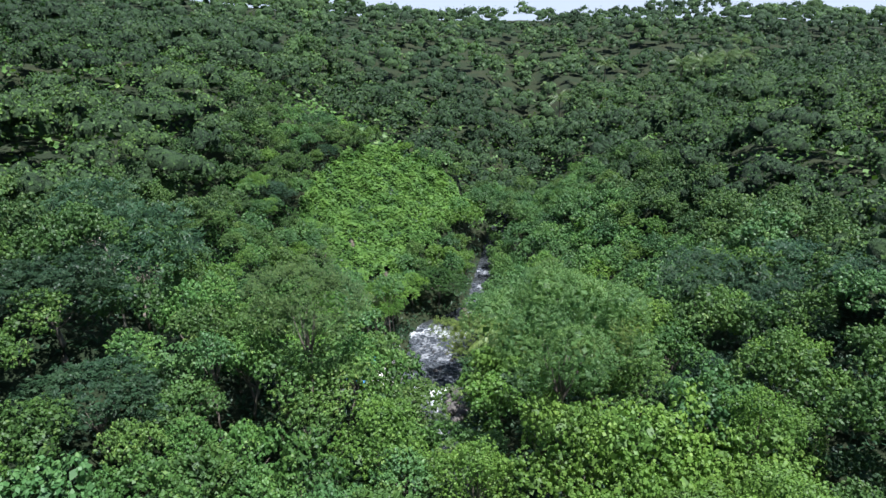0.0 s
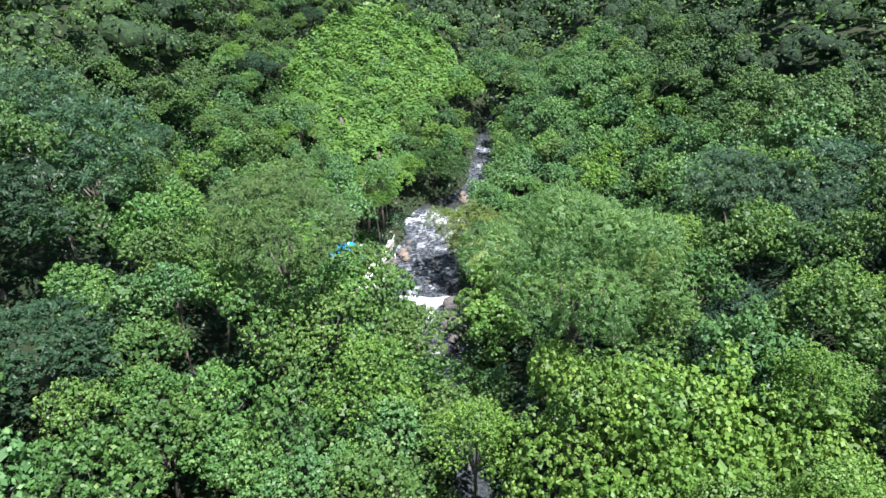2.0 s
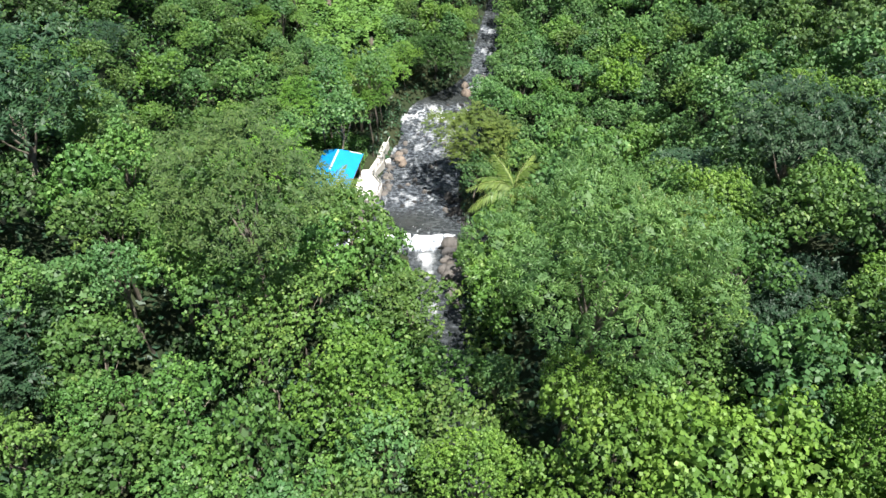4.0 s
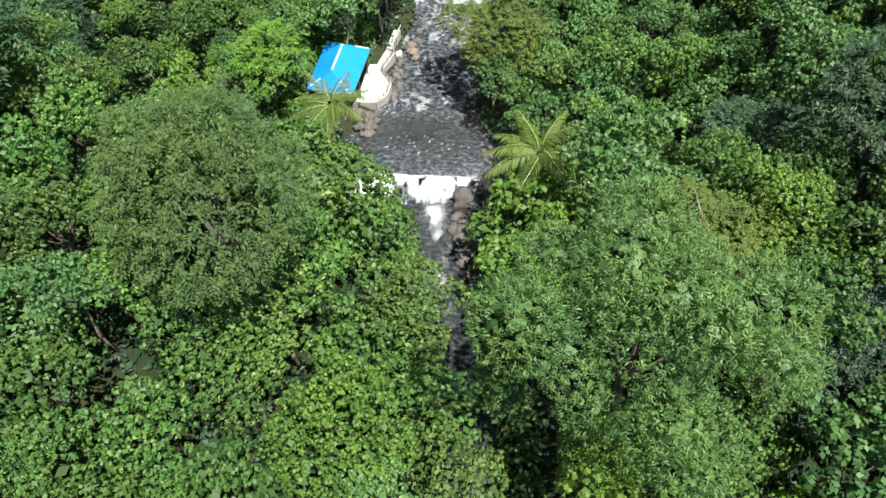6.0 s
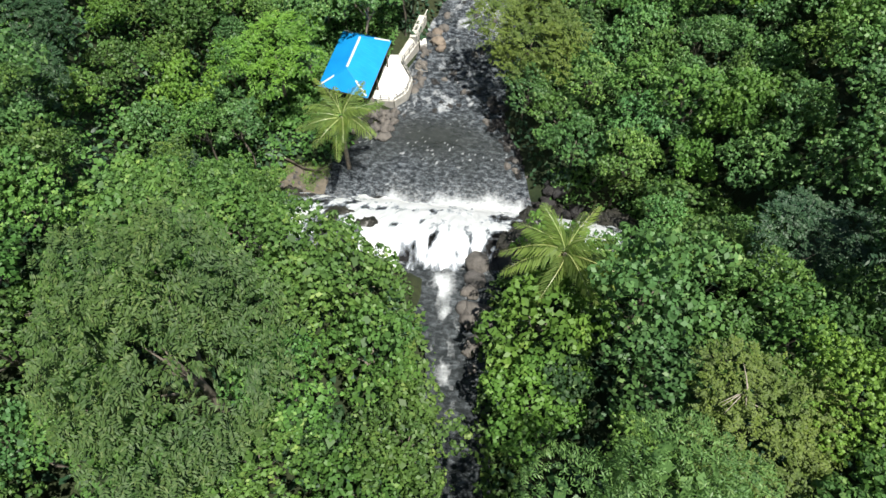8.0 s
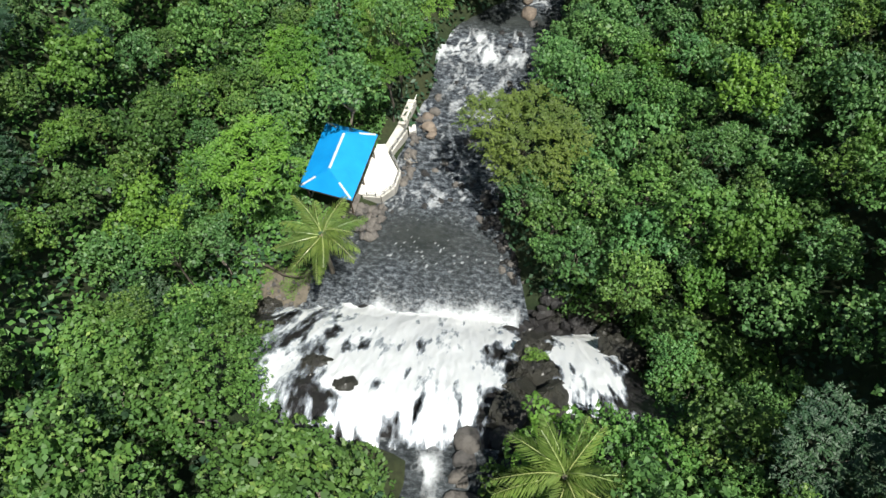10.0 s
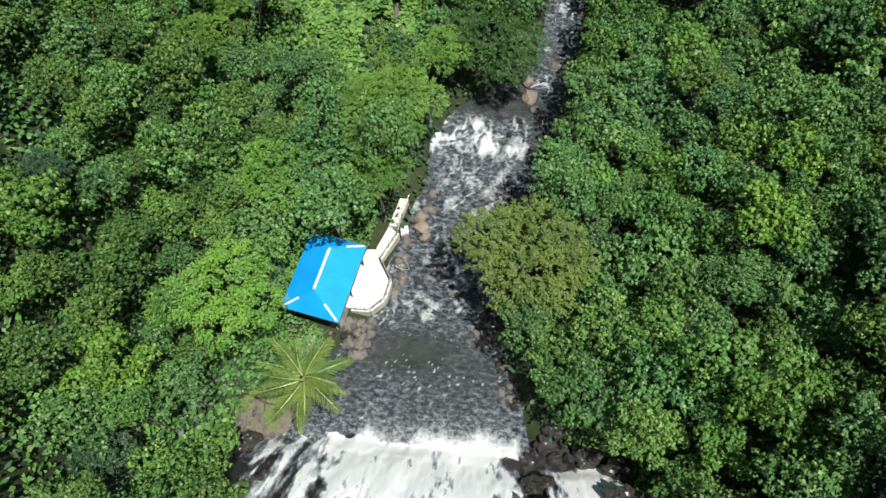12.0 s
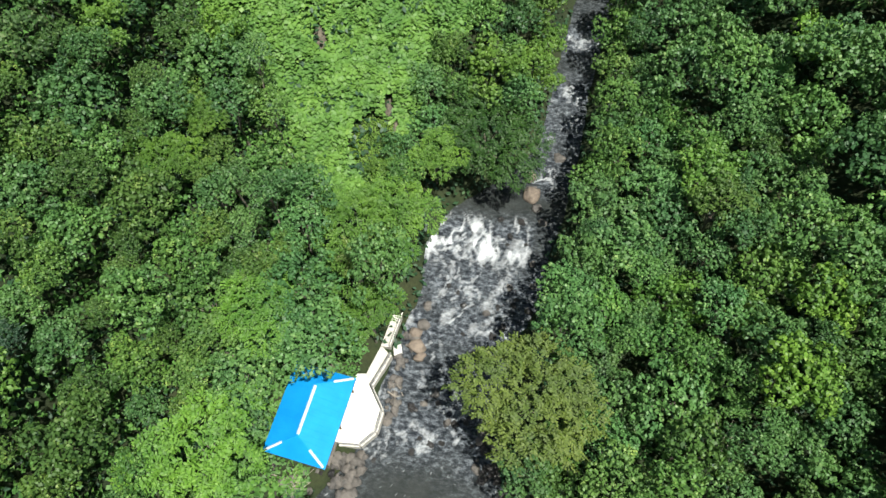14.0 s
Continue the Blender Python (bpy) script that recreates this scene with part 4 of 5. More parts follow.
def sphere_points(n, gen):
    k = np.arange(n) + 0.5
    z = 1 - 2 * k / n
    a = math.pi * (1 + 5 ** 0.5) * k + gen.uniform(0, 6.28)
    r = np.sqrt(np.maximum(1 - z * z, 0))
    return unit(np.stack([r * np.cos(a), r * np.sin(a), z], 1) + gen.normal(0, 0.12, (n, 3)))


def kites(base, way, side, length, width, droop, fold):
    """Leaves as folded kites: base, one side, tip, other side."""
    nrm = np.cross(side, way)
    length, width = length[:, None], width[:, None]
    mid = base + way * length * 0.46
    left = mid + side * width * 0.5 + nrm * width * fold
    right = mid - side * width * 0.5 + nrm * width * fold
    tip = base + way * length - UP * length * droop
    co = np.stack([base, left, tip, right], 1).reshape(-1, 3)
    return co


def quads_for(co):
    return np.arange(len(co)).reshape(-1, 4)


def florets(centre, axis_way, n, length, width, rad, gen):
    """A rounded head of n leaves, laid like scales over a small dome, at each twig tip."""
    m = len(centre)
    ref = np.where(np.abs(axis_way[:, 2:3]) > 0.9, np.array([[1.0, 0, 0]]), UP[None])
    t1 = unit(np.cross(axis_way, ref))
    t2 = np.cross(axis_way, t1)
    ph = (np.arange(n)[None] * 2.39996 + gen.uniform(0, 6.28, (m, 1)) + gen.normal(0, 0.2, (m, n)))[..., None]
    th = math.radians(100) * np.sqrt((np.arange(n)[None, :, None] + 0.35) / n) + gen.normal(0, 0.13, (m, n, 1))
    radial = t1[:, None] * np.cos(ph) + t2[:, None] * np.sin(ph)
    out = axis_way[:, None] * np.cos(th) + radial * np.sin(th)
    way = unit(radial * np.cos(th) - axis_way[:, None] * np.sin(th) + out * 0.3 + gen.normal(0, 0.18, (m, n, 3)))
    side = unit(np.cross(way, out + gen.normal(0, 0.15, (m, n, 3))))
    size = gen.uniform(0.72, 1.3, (m, 1))
    ln = length * size * gen.uniform(0.8, 1.2, (m, n))
    base = centre[:, None] + out * (rad * size)[..., None] * gen.uniform(0.75, 1.15, (m, n, 1)) - way * ln[..., None] * 0.42
    return kites(base.reshape(-1, 3), way.reshape(-1, 3), side.reshape(-1, 3), ln.ravel(), (ln * width / length).ravel(), 0.08, -0.1)


def floret_crown(name, seed, R, H, n, spacing, leaves, length, width, rad, material, lift=0.4, flat=1.15, ragged=0.12, down=-0.2, lobe=1.0):
    """Crown of many leafy heads, each with a tint of its own, over larger inner leaves coloured dark as shade."""
    gen = np.random.default_rng(seed)
    c = lumps(R, H, n, gen)
    c[1:, :2] *= 1.12
    c[1:, 2] += gen.normal(0, 0.15, len(c) - 1) * H
    c[1:, 3] *= lobe
    p, d = lump_shell(c, spacing, gen, flat, down, ragged)
    co = florets(p, unit(d + UP * lift + gen.normal(0, 0.2, d.shape)), leaves, length, width, rad, gen)
    tint = np.repeat(gen.uniform(0, 1, len(p)), leaves * 4)
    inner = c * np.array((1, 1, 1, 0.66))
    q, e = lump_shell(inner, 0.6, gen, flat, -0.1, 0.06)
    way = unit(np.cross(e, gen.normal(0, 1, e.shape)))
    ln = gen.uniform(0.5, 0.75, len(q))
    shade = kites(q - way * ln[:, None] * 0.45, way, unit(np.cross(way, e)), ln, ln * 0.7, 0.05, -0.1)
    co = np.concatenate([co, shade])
    me = mesh_quads(name, co, quads_for(co), material)
    # zero tint on the inner leaves puts the crown's inner shade into their colour
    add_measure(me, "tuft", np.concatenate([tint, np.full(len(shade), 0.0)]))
    add_measure(me, "tone", np.full(len(co), 0.6))
    return me, c


def lumps(R, H, n, gen, low=0.25):
    """Centres and radii of the boughs' leafy heads that make up a crown."""
    c = [(0, 0, H * 0.62, 0.42 * R)]
    for k in range(n - 1):
        a = 2.39996 * k + gen.uniform(-0.4, 0.4)
        f = math.sqrt((k + 0.7) / n)
        r = R * gen.uniform(0.6, 0.95) * f
        z = H * (low + (0.62 - low) * (1 - f * f)) + gen.normal(0, 0.13) * H
        c.append((r * math.cos(a), r * math.sin(a), z, R * gen.uniform(0.2, 0.38)))
    return np.array(c)


def lump_shell(c, spacing, gen, flat=0.85, down=-0.1, ragged=0.17):
    """Twig tips on the outside of the lumps, with the outward direction at each."""
    pts, ways = [], []
    for i, (x, y, z, r) in enumerate(c):
        n = max(8, int(4 * math.pi * r * r / (spacing * spacing)))
        d = sphere_points(n, gen)
        d = d[d[:, 2] > down]
        p = np.array((x, y, z)) + d * r * np.array((1, 1, flat)) * (1 + gen.normal(0, ragged, (len(d), 1)))
        keep = np.ones(len(d), bool)
        for j, (x2, y2, z2, r2) in enumerate(c):
            if j != i:
                q = (p - np.array((x2, y2, z2))) / np.array((r2, r2, r2 * flat))
                keep &= (q * q).sum(1) > 0.8
        pts.append(p[keep])
        ways.append(d[keep])
    return np.concatenate(pts), np.concatenate(ways)


def spray_crown(name, seed, R, H, n, spacing, leaflets, length, width, material, flat=0.6):
    """Fine pinnate foliage: short twigs with small leaflets in two rows, held in loose layers."""
    gen = np.random.default_rng(seed)
    c = lumps(R, H, n, gen, 0.35)
    p, d = lump_shell(c, spacing, gen, flat, -0.25, 0.2)
    m = len(p)
    out = unit(d * np.array((1, 1, 0.35)) + UP * 0.15 + gen.normal(0, 0.45, d.shape))
    side = unit(np.cross(out, UP + gen.normal(0, 0.25, d.shape)))
    t = (np.arange(leaflets) // 2 + 0.5) / (leaflets / 2)
    sg = np.where(np.arange(leaflets) % 2 == 0, 1.0, -1.0)
    twig = spacing * 1.5
    base = p[:, None] + out[:, None] * (t[None, :, None] * twig) - UP * (t[None, :, None] ** 2 * twig * 0.35)
    way = unit(side[:, None] * sg[None, :, None] + out[:, None] * 0.55 + gen.normal(0, 0.22, (m, leaflets, 3)) - UP * 0.12)
    sd = unit(np.cross(way, UP + gen.normal(0, 0.2, (m, leaflets, 3))))
    ln = length * gen.uniform(0.75, 1.2, (m, leaflets))
    co = kites(base.reshape(-1, 3), way.reshape(-1, 3), sd.reshape(-1, 3), ln.ravel(), ln.ravel() * width / length, 0.1, 0.1)
    return mesh_quads(name, co, quads_for(co), material), c


def draped_crown(name, seed, R, H, n, density, size, material):
    """A tree smothered by creeper: overlapping large leaves that hang over its lumps."""
    gen = np.random.default_rng(seed)
    rho, ang = R * 0.85 * np.sqrt(gen.uniform(0, 1, n)), gen.uniform(0, 6.283, n)
    tall = H * (0.62 - 0.45 * (rho / R) ** 2 + gen.normal(0, 0.09, n))
    c = np.stack([rho * np.cos(ang), rho * np.sin(ang), tall, R * gen.uniform(0.12, 0.32, n)], 1)
    c[0] = (0, 0, H * 0.62, R * 0.34)
    p, d = lump_shell(c, 1 / math.sqrt(density), gen, 1.9, -0.3, 0.16)
    hang = unit(-UP + d * 0.5 + gen.normal(0, 0.4, d.shape))
    hang = unit(hang - d * (hang * d).sum(1, keepdims=True) * 0.75)
    side = unit(np.cross(hang, d) + gen.normal(0, 0.34, d.shape))
    ln = size * gen.uniform(0.65, 1.25, len(p))
    co = kites(p - hang * ln[:, None] * 0.4 + d * gen.uniform(0, 0.25, (len(p), 1)), hang, side, ln, ln * 0.95, -0.05, -0.12)
    me = mesh_quads(name, co, quads_for(co), material)
    add_measure(me, "tuft", np.repeat(gen.uniform(0, 1, len(p)), 4))
    return me, c


def trunk_mesh(name, c, height, girth, seed, material=BARK):
    """Trunk with root flare and limbs that reach into the crown's lumps; the crown's foot is at the given height."""
    gen = random.Random(seed)
    bm = bmesh.new()
    fork = height * 0.72
    bend = [gen.uniform(-0.25, 0.25) for _ in range(4)]
    tube(bm, [(0, 0, -1.2), (0, 0, 0.1), (bend[0], bend[1], fork * 0.5), (bend[2], bend[3], fork), (0.6 * c[0][0], 0.6 * c[0][1], height + c[0][2] * 0.2)], (girth * 1.7, girth * 1.25, girth, girth * 0.8, girth * 0.25), 7)
    for x, y, z, r in c[1:9]:
        a = Vector((bend[2], bend[3], fork * gen.uniform(0.85, 1.1)))
        b = Vector((x * 0.8, y * 0.8, height + z * 0.15))
        m = a.lerp(b, 0.5) + Vector((0, 0, -0.08 * (b - a).length))
        tube(bm, [a, m, b], (girth * 0.5, girth * 0.32, girth * 0.1), 5)
    return mesh_of(name, bm, material, True)


# each kind: crown mesh, trunk mesh, crown radius, crown height, height of crown foot
KINDS = {}


def kind_of_tree(key, maker, count, R, H, foot, girth, **more):
    KINDS[key] = []
    for k in range(count):
        crown, c = maker("crown", 1000 + 37 * len(KINDS) + k, R, H, **more)
        KINDS[key].append((crown, trunk_mesh("trunk", c, foot, girth, k), R, H, foot))


kind_of_tree("rosette", floret_crown, 4, 3.2, 3.4, 5.0, 0.16, n=15, spacing=0.55, leaves=7, length=0.29, width=0.21, rad=0.2, material=LEAF_ROSETTE, down=-0.1)
kind_of_tree("fine", floret_crown, 4, 3.1, 3.4, 5.0, 0.16, n=15, spacing=0.5, leaves=7, length=0.26, width=0.185, rad=0.18, material=LEAF_ROSETTE, down=-0.2)
kind_of_tree("bluish", floret_crown, 3, 3.0, 3.2, 5.0, 0.15, n=16, spacing=0.54, leaves=7, length=0.28, width=0.2, rad=0.2, material=LEAF_BLUISH, down=-0.1)
kind_of_tree("bright", floret_crown, 2, 3.0, 3.6, 4.5, 0.15, n=14, spacing=0.5, leaves=7, length=0.29, width=0.21, rad=0.19, material=LEAF_BRIGHT)
kind_of_tree("feather", spray_crown, 2, 5.6, 5.0, 6.5, 0.26, n=26, spacing=0.46, leaflets=12, length=0.26, width=0.085, material=LEAF_FEATHER)
kind_of_tree("tuft", floret_crown, 1, 5.6, 7.2, 6.0, 0.26, n=30, spacing=0.31, leaves=11, length=0.17, width=0.05, rad=0.14, material=LEAF_TUFT, lift=0.2, flat=1.0, ragged=0.07, down=-0.45, lobe=0.9)
kind_of_tree("lime", spray_crown, 2, 3.4, 3.0, 4.5, 0.16, n=14, spacing=0.42, leaflets=12, length=0.28, width=0.1, material=LEAF_LIME)
kind_of_tree("olive", spray_crown, 1, 4.2, 4.6, 4.0, 0.22, n=30, spacing=0.38, leaflets=12, length=0.25, width=0.1, material=LEAF_OLIVE, flat=0.75)
kind_of_tree("umbrella", spray_crown, 1, 5.2, 3.0, 5.0, 0.24, n=22, spacing=0.46, leaflets=12, length=0.30, width=0.11, material=LEAF_SHADY, flat=0.42)
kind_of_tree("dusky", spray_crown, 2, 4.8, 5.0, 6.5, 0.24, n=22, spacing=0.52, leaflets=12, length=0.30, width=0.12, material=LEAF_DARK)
kind_of_tree("draped", draped_crown, 3, 3.8, 5.5, 2.5, 0.2, n=42, density=60, size=0.205, material=LEAF_VINE)
kind_of_tree("tangle", floret_crown, 2, 3.7, 5.0, 2.5, 0.2, n=26, spacing=0.36, leaves=6, length=0.19, width=0.155, rad=0.12, material=LEAF_VINE, lift=0.25, flat=1.3, ragged=0.14, down=-0.35)
kind_of_tree("coarse", floret_crown, 3, 4.0, 4.0, 5.0, 0.2, n=16, spacing=0.85, leaves=7, length=0.48, width=0.34, rad=0.3, material=LEAF_FAR, down=0.05)

LABELS = {
    "rosette": ("leafy mid-green broadleaf tree in the forest canopy", "tree"),
    "fine": ("mid-green broadleaf tree with dense small leaf clusters", "tree"),
    "bluish": ("blue-green broadleaf tree with clustered leaves", "tree"),
    "bright": ("fresh light-green large-leaved tree in full sun", "tree"),
    "feather": ("tall dull-green tree with soft feathery foliage", "tree"),
    "tuft": ("large tree with soft light green tufted foliage", "tree"),
    "lime": ("small yellow-green tree with fine feathery leaves", "tree"),
    "olive": ("olive-brown rounded tree leaning over the rapids", "tree"),
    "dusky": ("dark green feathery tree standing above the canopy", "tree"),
    "umbrella": ("dark green flat-topped tree spreading over the river", "tree"),
    "draped": ("tree smothered in bright green creeper", "tree"),
    "tangle": ("yellow-green thicket of creeper and small leafy boughs", "tree"),
    "coarse": ("dark green valley-side tree, with low crowns toned dark as shade", "tree"),
}
planted = []


def tree(kind, x, y, top, R=None, label="", z0=None):
    """Plants a tree with its crown's top at the given height."""
    crown, trunk, r0, h0, foot = random.choice(KINDS[kind])
    s = (R or r0) / r0
    z = ground_at(x, y) if z0 is None else z0
    base = new("tree")
    base.matrix_world = pose(x, y, z, 0, 0, random.uniform(0, 360))
    up = max(top - z - (h0 * 0.62 + r0 * 0.38) * s, 0.3)
    t = part("trunk", trunk, BARK, base)
    t.scale = (s, s, max(up / foot, 0.15))
    cr = part("crown", crown, None, base)
    cr.location = (0, 0, up)
    cr.scale = (s * random.uniform(0.85, 1.15), s * random.uniform(0.85, 1.15), s * random.uniform(0.85, 1.1))
    text, cat = LABELS[kind]
    tagged(base, label or text, cat, "forest trees" if not label else "")
    planted.append((x, y, (R or r0)))
    return base


# ---- trees that stand out ----
tree("tuft", 8.8, 43.3, 40.6, 5.6, "large soft-leaved tree towering over the upper stream bank")
tree("feather", -11.0, 49.4, 39.0, 5.4, "large dull-green feathery tree above the falls")
planted[:] = [(x, y, 0.6 * r) for x, y, r in planted]      # lower trees crowd in under the two giants
for x, y, top, r in ((-12.0, 45.2, 33.6, 2.7), (-8.4, 46.4, 32.2, 2.5), (-15.2, 47.4, 34.0, 2.6), (-9.8, 43.0, 31.0, 2.4), (-7.6, 50.2, 31.6, 2.3)):
    tree("fine", x, y, top, r, "leafy tree crowding under the feathery giant")
tree("fine", -4.4, 53.4, 27.2, 3.6, "dense leafy tree overhanging the upper stream")
tree("fine", -9.4, 58.6, 27.8, 3.1, "leafy tree beside the brink of the falls")
tree("fine", -6.4, 57.6, 28.0, 3.7, "leafy tree beside the brink of the falls")
tree("bright", 5.4, 56.6, 26.6, 3.6, "bright leafy tree beside the stream boulders")
tree("bright", 6.2, 61.2, 24.0, 2.8, "bright leafy tree at the rim of the falls")
tree("bright", 4.8, 51.5, 27.0, 2.8, "bright leafy tree beside the narrow stream")
tree("tangle", -4.6, 41.2, 31.4, 3.4, "light green domed tree near the upper stream")
for x, y, top in ((-16.5, 64.5, 17.0), (-19.5, 67.0, 14.5), (-22.5, 64.0, 16.0), (-21.0, 70.5, 12.0), (-24.5, 67.5, 13.0), (-14.5, 61.0, 24.0), (-18.5, 61.5, 24.0), (17.5, 68.5, 14.0), (18.5, 72.5, 13.0), (21.5, 66.5, 16.0), (16.8, 64.0, 19.0), (22.0, 70.5, 13.0), (13.0, 62.0, 22.0), (9.6, 62.6, 20.0)):
    tree("rosette" if x < 0 else "fine", x, y, top, 2.9, "leafy tree clinging to the steep side of the gorge")
tree("olive", 4.3, 92.0, 11.4, 4.7)
tree("bluish", -17.8, 88.0, 8.2, 1.9, "small grey-green tree beside the hut eaves")
tree("bluish", -15.4, 95.4, 11.6, 2.3, "grey-green tree behind the hut")
tree("rosette", 0.4, 43.2, 28.6, 2.8, "leafy tree arching over the upper stream")
tree("rosette", 1.2, 38.8, 29.5, 2.6, "leafy tree arching over the upper stream")
for x, y, top in ((-15.2, 66.8, 11.0), (-17.2, 70.0, 8.5), (-19.4, 73.0, 7.5), (-13.2, 63.2, 19.0), (16.6, 74.6, 10.0), (15.2, 78.4, 7.0)):
    tree("rosette", x, y, top, 2.2, "leafy tree clinging to the steep side of the gorge")
tree("umbrella", -0.8, 117.2, 9.0, 5.6)
tree("bright", -0.8, 123.6, 9.8, 3.2)
tree("bluish", -8.8, 100.0, 14.4, 2.8, "grey-green tree above the footpath")
tree("lime", -9.3, 97.2, 11.4, 2.7, "yellow-green feathery tree behind the hut")
tree("bluish", -12.7, 94.2, 12.2, 3.3, "grey-green tree whose boughs hang over the hut roof")
tree("bluish", -15.0, 98.6, 14.0, 3.2)
tree("lime", -19.8, 85.2, 12.8, 4.2, "yellow-green feathery tree beside the hut")
tree("lime", -17.6, 96.0, 13.4, 3.0)
tree("bluish", -18.4, 90.6, 12.4, 2.8)
tree("lime", -8.0, 107.4, 10.8, 3.6, "light green feathery tree leaning over the rapids")
tree("lime", -11.4, 105.4, 11.6, 3.2)
tree("lime", -8.4, 103.0, 9.6, 2.2)
tree("bright", 3.0, 126.4, 8.2, 2.4)
tree("bright", 4.4, 125.0, 6.4, 2.0, "bright leafy tree on the bank of the upper rapids")
tree("bright", 4.6, 130.0, 6.8, 2.2, "bright leafy tree on the bank of the upper rapids")
for x, y in ((11.6, 126.6), (12.0, 131.6), (12.8, 137.0), (9.4, 114.0)):
    tree("rosette", x, y, 7.6, 2.7, "leafy tree leaning over the narrow upper rapids")
tree("bright", 6.6, 86.4, 5.6, 1.3, "small yellow-green sapling on the stony bank")
tree("tangle", 2.2, 35.0, 33.0, 2.4)
tree("tangle", 8.0, 34.0, 35.6, 4.2)
tree("tangle", 13.4, 33.4, 35.4, 4.6)
tree("tangle", 18.4, 30.6, 35.0, 4.6)
tree("tangle", 9.6, 28.0, 34.0, 4.4)
tree("tangle", 3.2, 28.2, 31.5, 3.6)
tree("draped", -1.6, 27.6, 32.0, 3.6)
tree("tangle", 17.4, 51.6, 34.4, 2.7)
tree("olive", 14.2, 50.4, 33.4, 2.8, "yellowish olive tree with fine leaves above the stream")
for x, y, top, r in ((10.2, 38.8, 33.2, 2.8), (13.4, 40.4, 33.0, 2.8), (9.6, 48.4, 31.0, 2.4), (12.6, 46.0, 32.4, 2.8)):
    tree("fine", x, y, top, r, "leafy tree in the shade of the tall soft-leaved tree")
tree("bluish", 3.7, 43.3, 27.6, 1.5, "small rounded tree in the dark gap beside the stream")
tree("bluish", 10.4, 52.6, 30.4, 3.0)
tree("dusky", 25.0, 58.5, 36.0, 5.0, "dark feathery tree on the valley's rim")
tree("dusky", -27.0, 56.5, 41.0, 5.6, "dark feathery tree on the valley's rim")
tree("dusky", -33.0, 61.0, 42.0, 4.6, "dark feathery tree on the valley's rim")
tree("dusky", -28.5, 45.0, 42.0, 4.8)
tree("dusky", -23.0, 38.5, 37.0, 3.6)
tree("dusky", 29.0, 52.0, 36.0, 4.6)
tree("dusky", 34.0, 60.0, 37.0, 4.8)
# this tree's dark leaves stand in for shade low in the gorge
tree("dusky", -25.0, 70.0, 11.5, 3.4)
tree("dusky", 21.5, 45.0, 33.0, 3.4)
# dark leaf colour here imitates the shade along the gorge side
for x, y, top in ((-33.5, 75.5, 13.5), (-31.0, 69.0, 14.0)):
    tree("dusky", x, y, top, 3.2, "feathery tree with leaves darkened as gorge-side shade")
tree("bluish", 9.6, 80.5, 10.0, 3.2)
tree("rosette", 12.0, 79.4, 7.5, 2.2)
tree("rosette", 14.0, 78.0, 12.4, 2.8)
tree("rosette", 7.8, 84.6, 8.4, 3.0)
tree("bluish", 11.2, 89.4, 8.8, 3.0)
tree("rosette", 10.6, 100.4, 9.0, 3.0)
tree("bluish", 8.6, 104.4, 8.8, 3.0)
tree("bluish", 9.8, 109.6, 9.6, 3.0)
tree("rosette", 10.6, 115.6, 9.4, 3.0)
tree("rosette", 11.6, 122.0, 8.8, 3.0)


# ---- the forest between them ----
def open_space(x, y):
    """Where no tree of the canopy stands: stream, pool, falls, hut, terrace, creeper slope, and the wide dark gaps."""
    d = abs(x - float(stream_x(y))) - float(stream_w(y))
    if y < 61 and d < (2.4 if y > 50 else 1.6):
        return True
    if y >= 79 and d < (2.4 if y < 108 else 1.7 if x > 5 else 3.0) and y < 142:
        return True
    if float(fall_left(y)) - 1.6 < x < 15.5 and 60 < y < 79:
        return True
    if x > -21.5 and x < -13 and 72.5 < y < 83:
        return True
    if -18.0 < x < -6 and 82 < y < 97:
        return True
    if 4.0 < x < 7.0 and 40.5 < y < 49.5:
        return True
    return vine_slope(x, y)


def creeper_zone(x, y):
    """The open slope that creepers have taken over."""
    left = np.interp(y, (110, 116, 121, 128, 135, 143, 151), (-17.5, -20, -27, -27.5, -26, -21, -12))
    right = np.interp(y, (110, 116, 122, 128, 135, 146, 151), (-11.5, -9, -7, -3.5, 1.5, 3.5, -2))
    return (y > 110) & (y < 151) & (x > left) & (x < right)


SCARS = ((-17.5, 122.8, 0.75, 1.3), (-10.7, 119.0, 0.55, 1.1), (-9.9, 117.6, 0.45, 0.7))


def creeper_leafy(x, y):
    """The slope without its scars of bare earth and its grassy foot."""
    ok = creeper_zone(x, y)
    for sx, sy, a, b in SCARS:
        ok = ok & (((x - sx) / a) ** 2 + ((y - sy) / b) ** 2 > 0.6 + 0.8 * fractal(x, y, 61, 2))
    return ok & ~grassy_foot(x, y)


def grassy_foot(x, y):
    return ((x + 11.6) / 2.4) ** 2 + ((y - 115.2) / 2.6) ** 2 < 0.6 + 0.8 * fractal(x / 1.5, y / 1.5, 63, 2)


def vine_slope(x, y):
    return -19 < x < -8.5 and 108 < y < 111 or bool(creeper_zone(np.array([x]), np.array([y]))[0])


def canopy(x, y):
    """Height of a tree's top: the forest's roof, rolling in groups of taller and lower trees."""
    roll = float(fractal(np.array([x / 9]), np.array([y / 9]), 71, 2)[0])
    return float(roof_height(np.array([x]), np.array([y]))[0]) + 0.4 + 5.0 * (roll - 0.5)


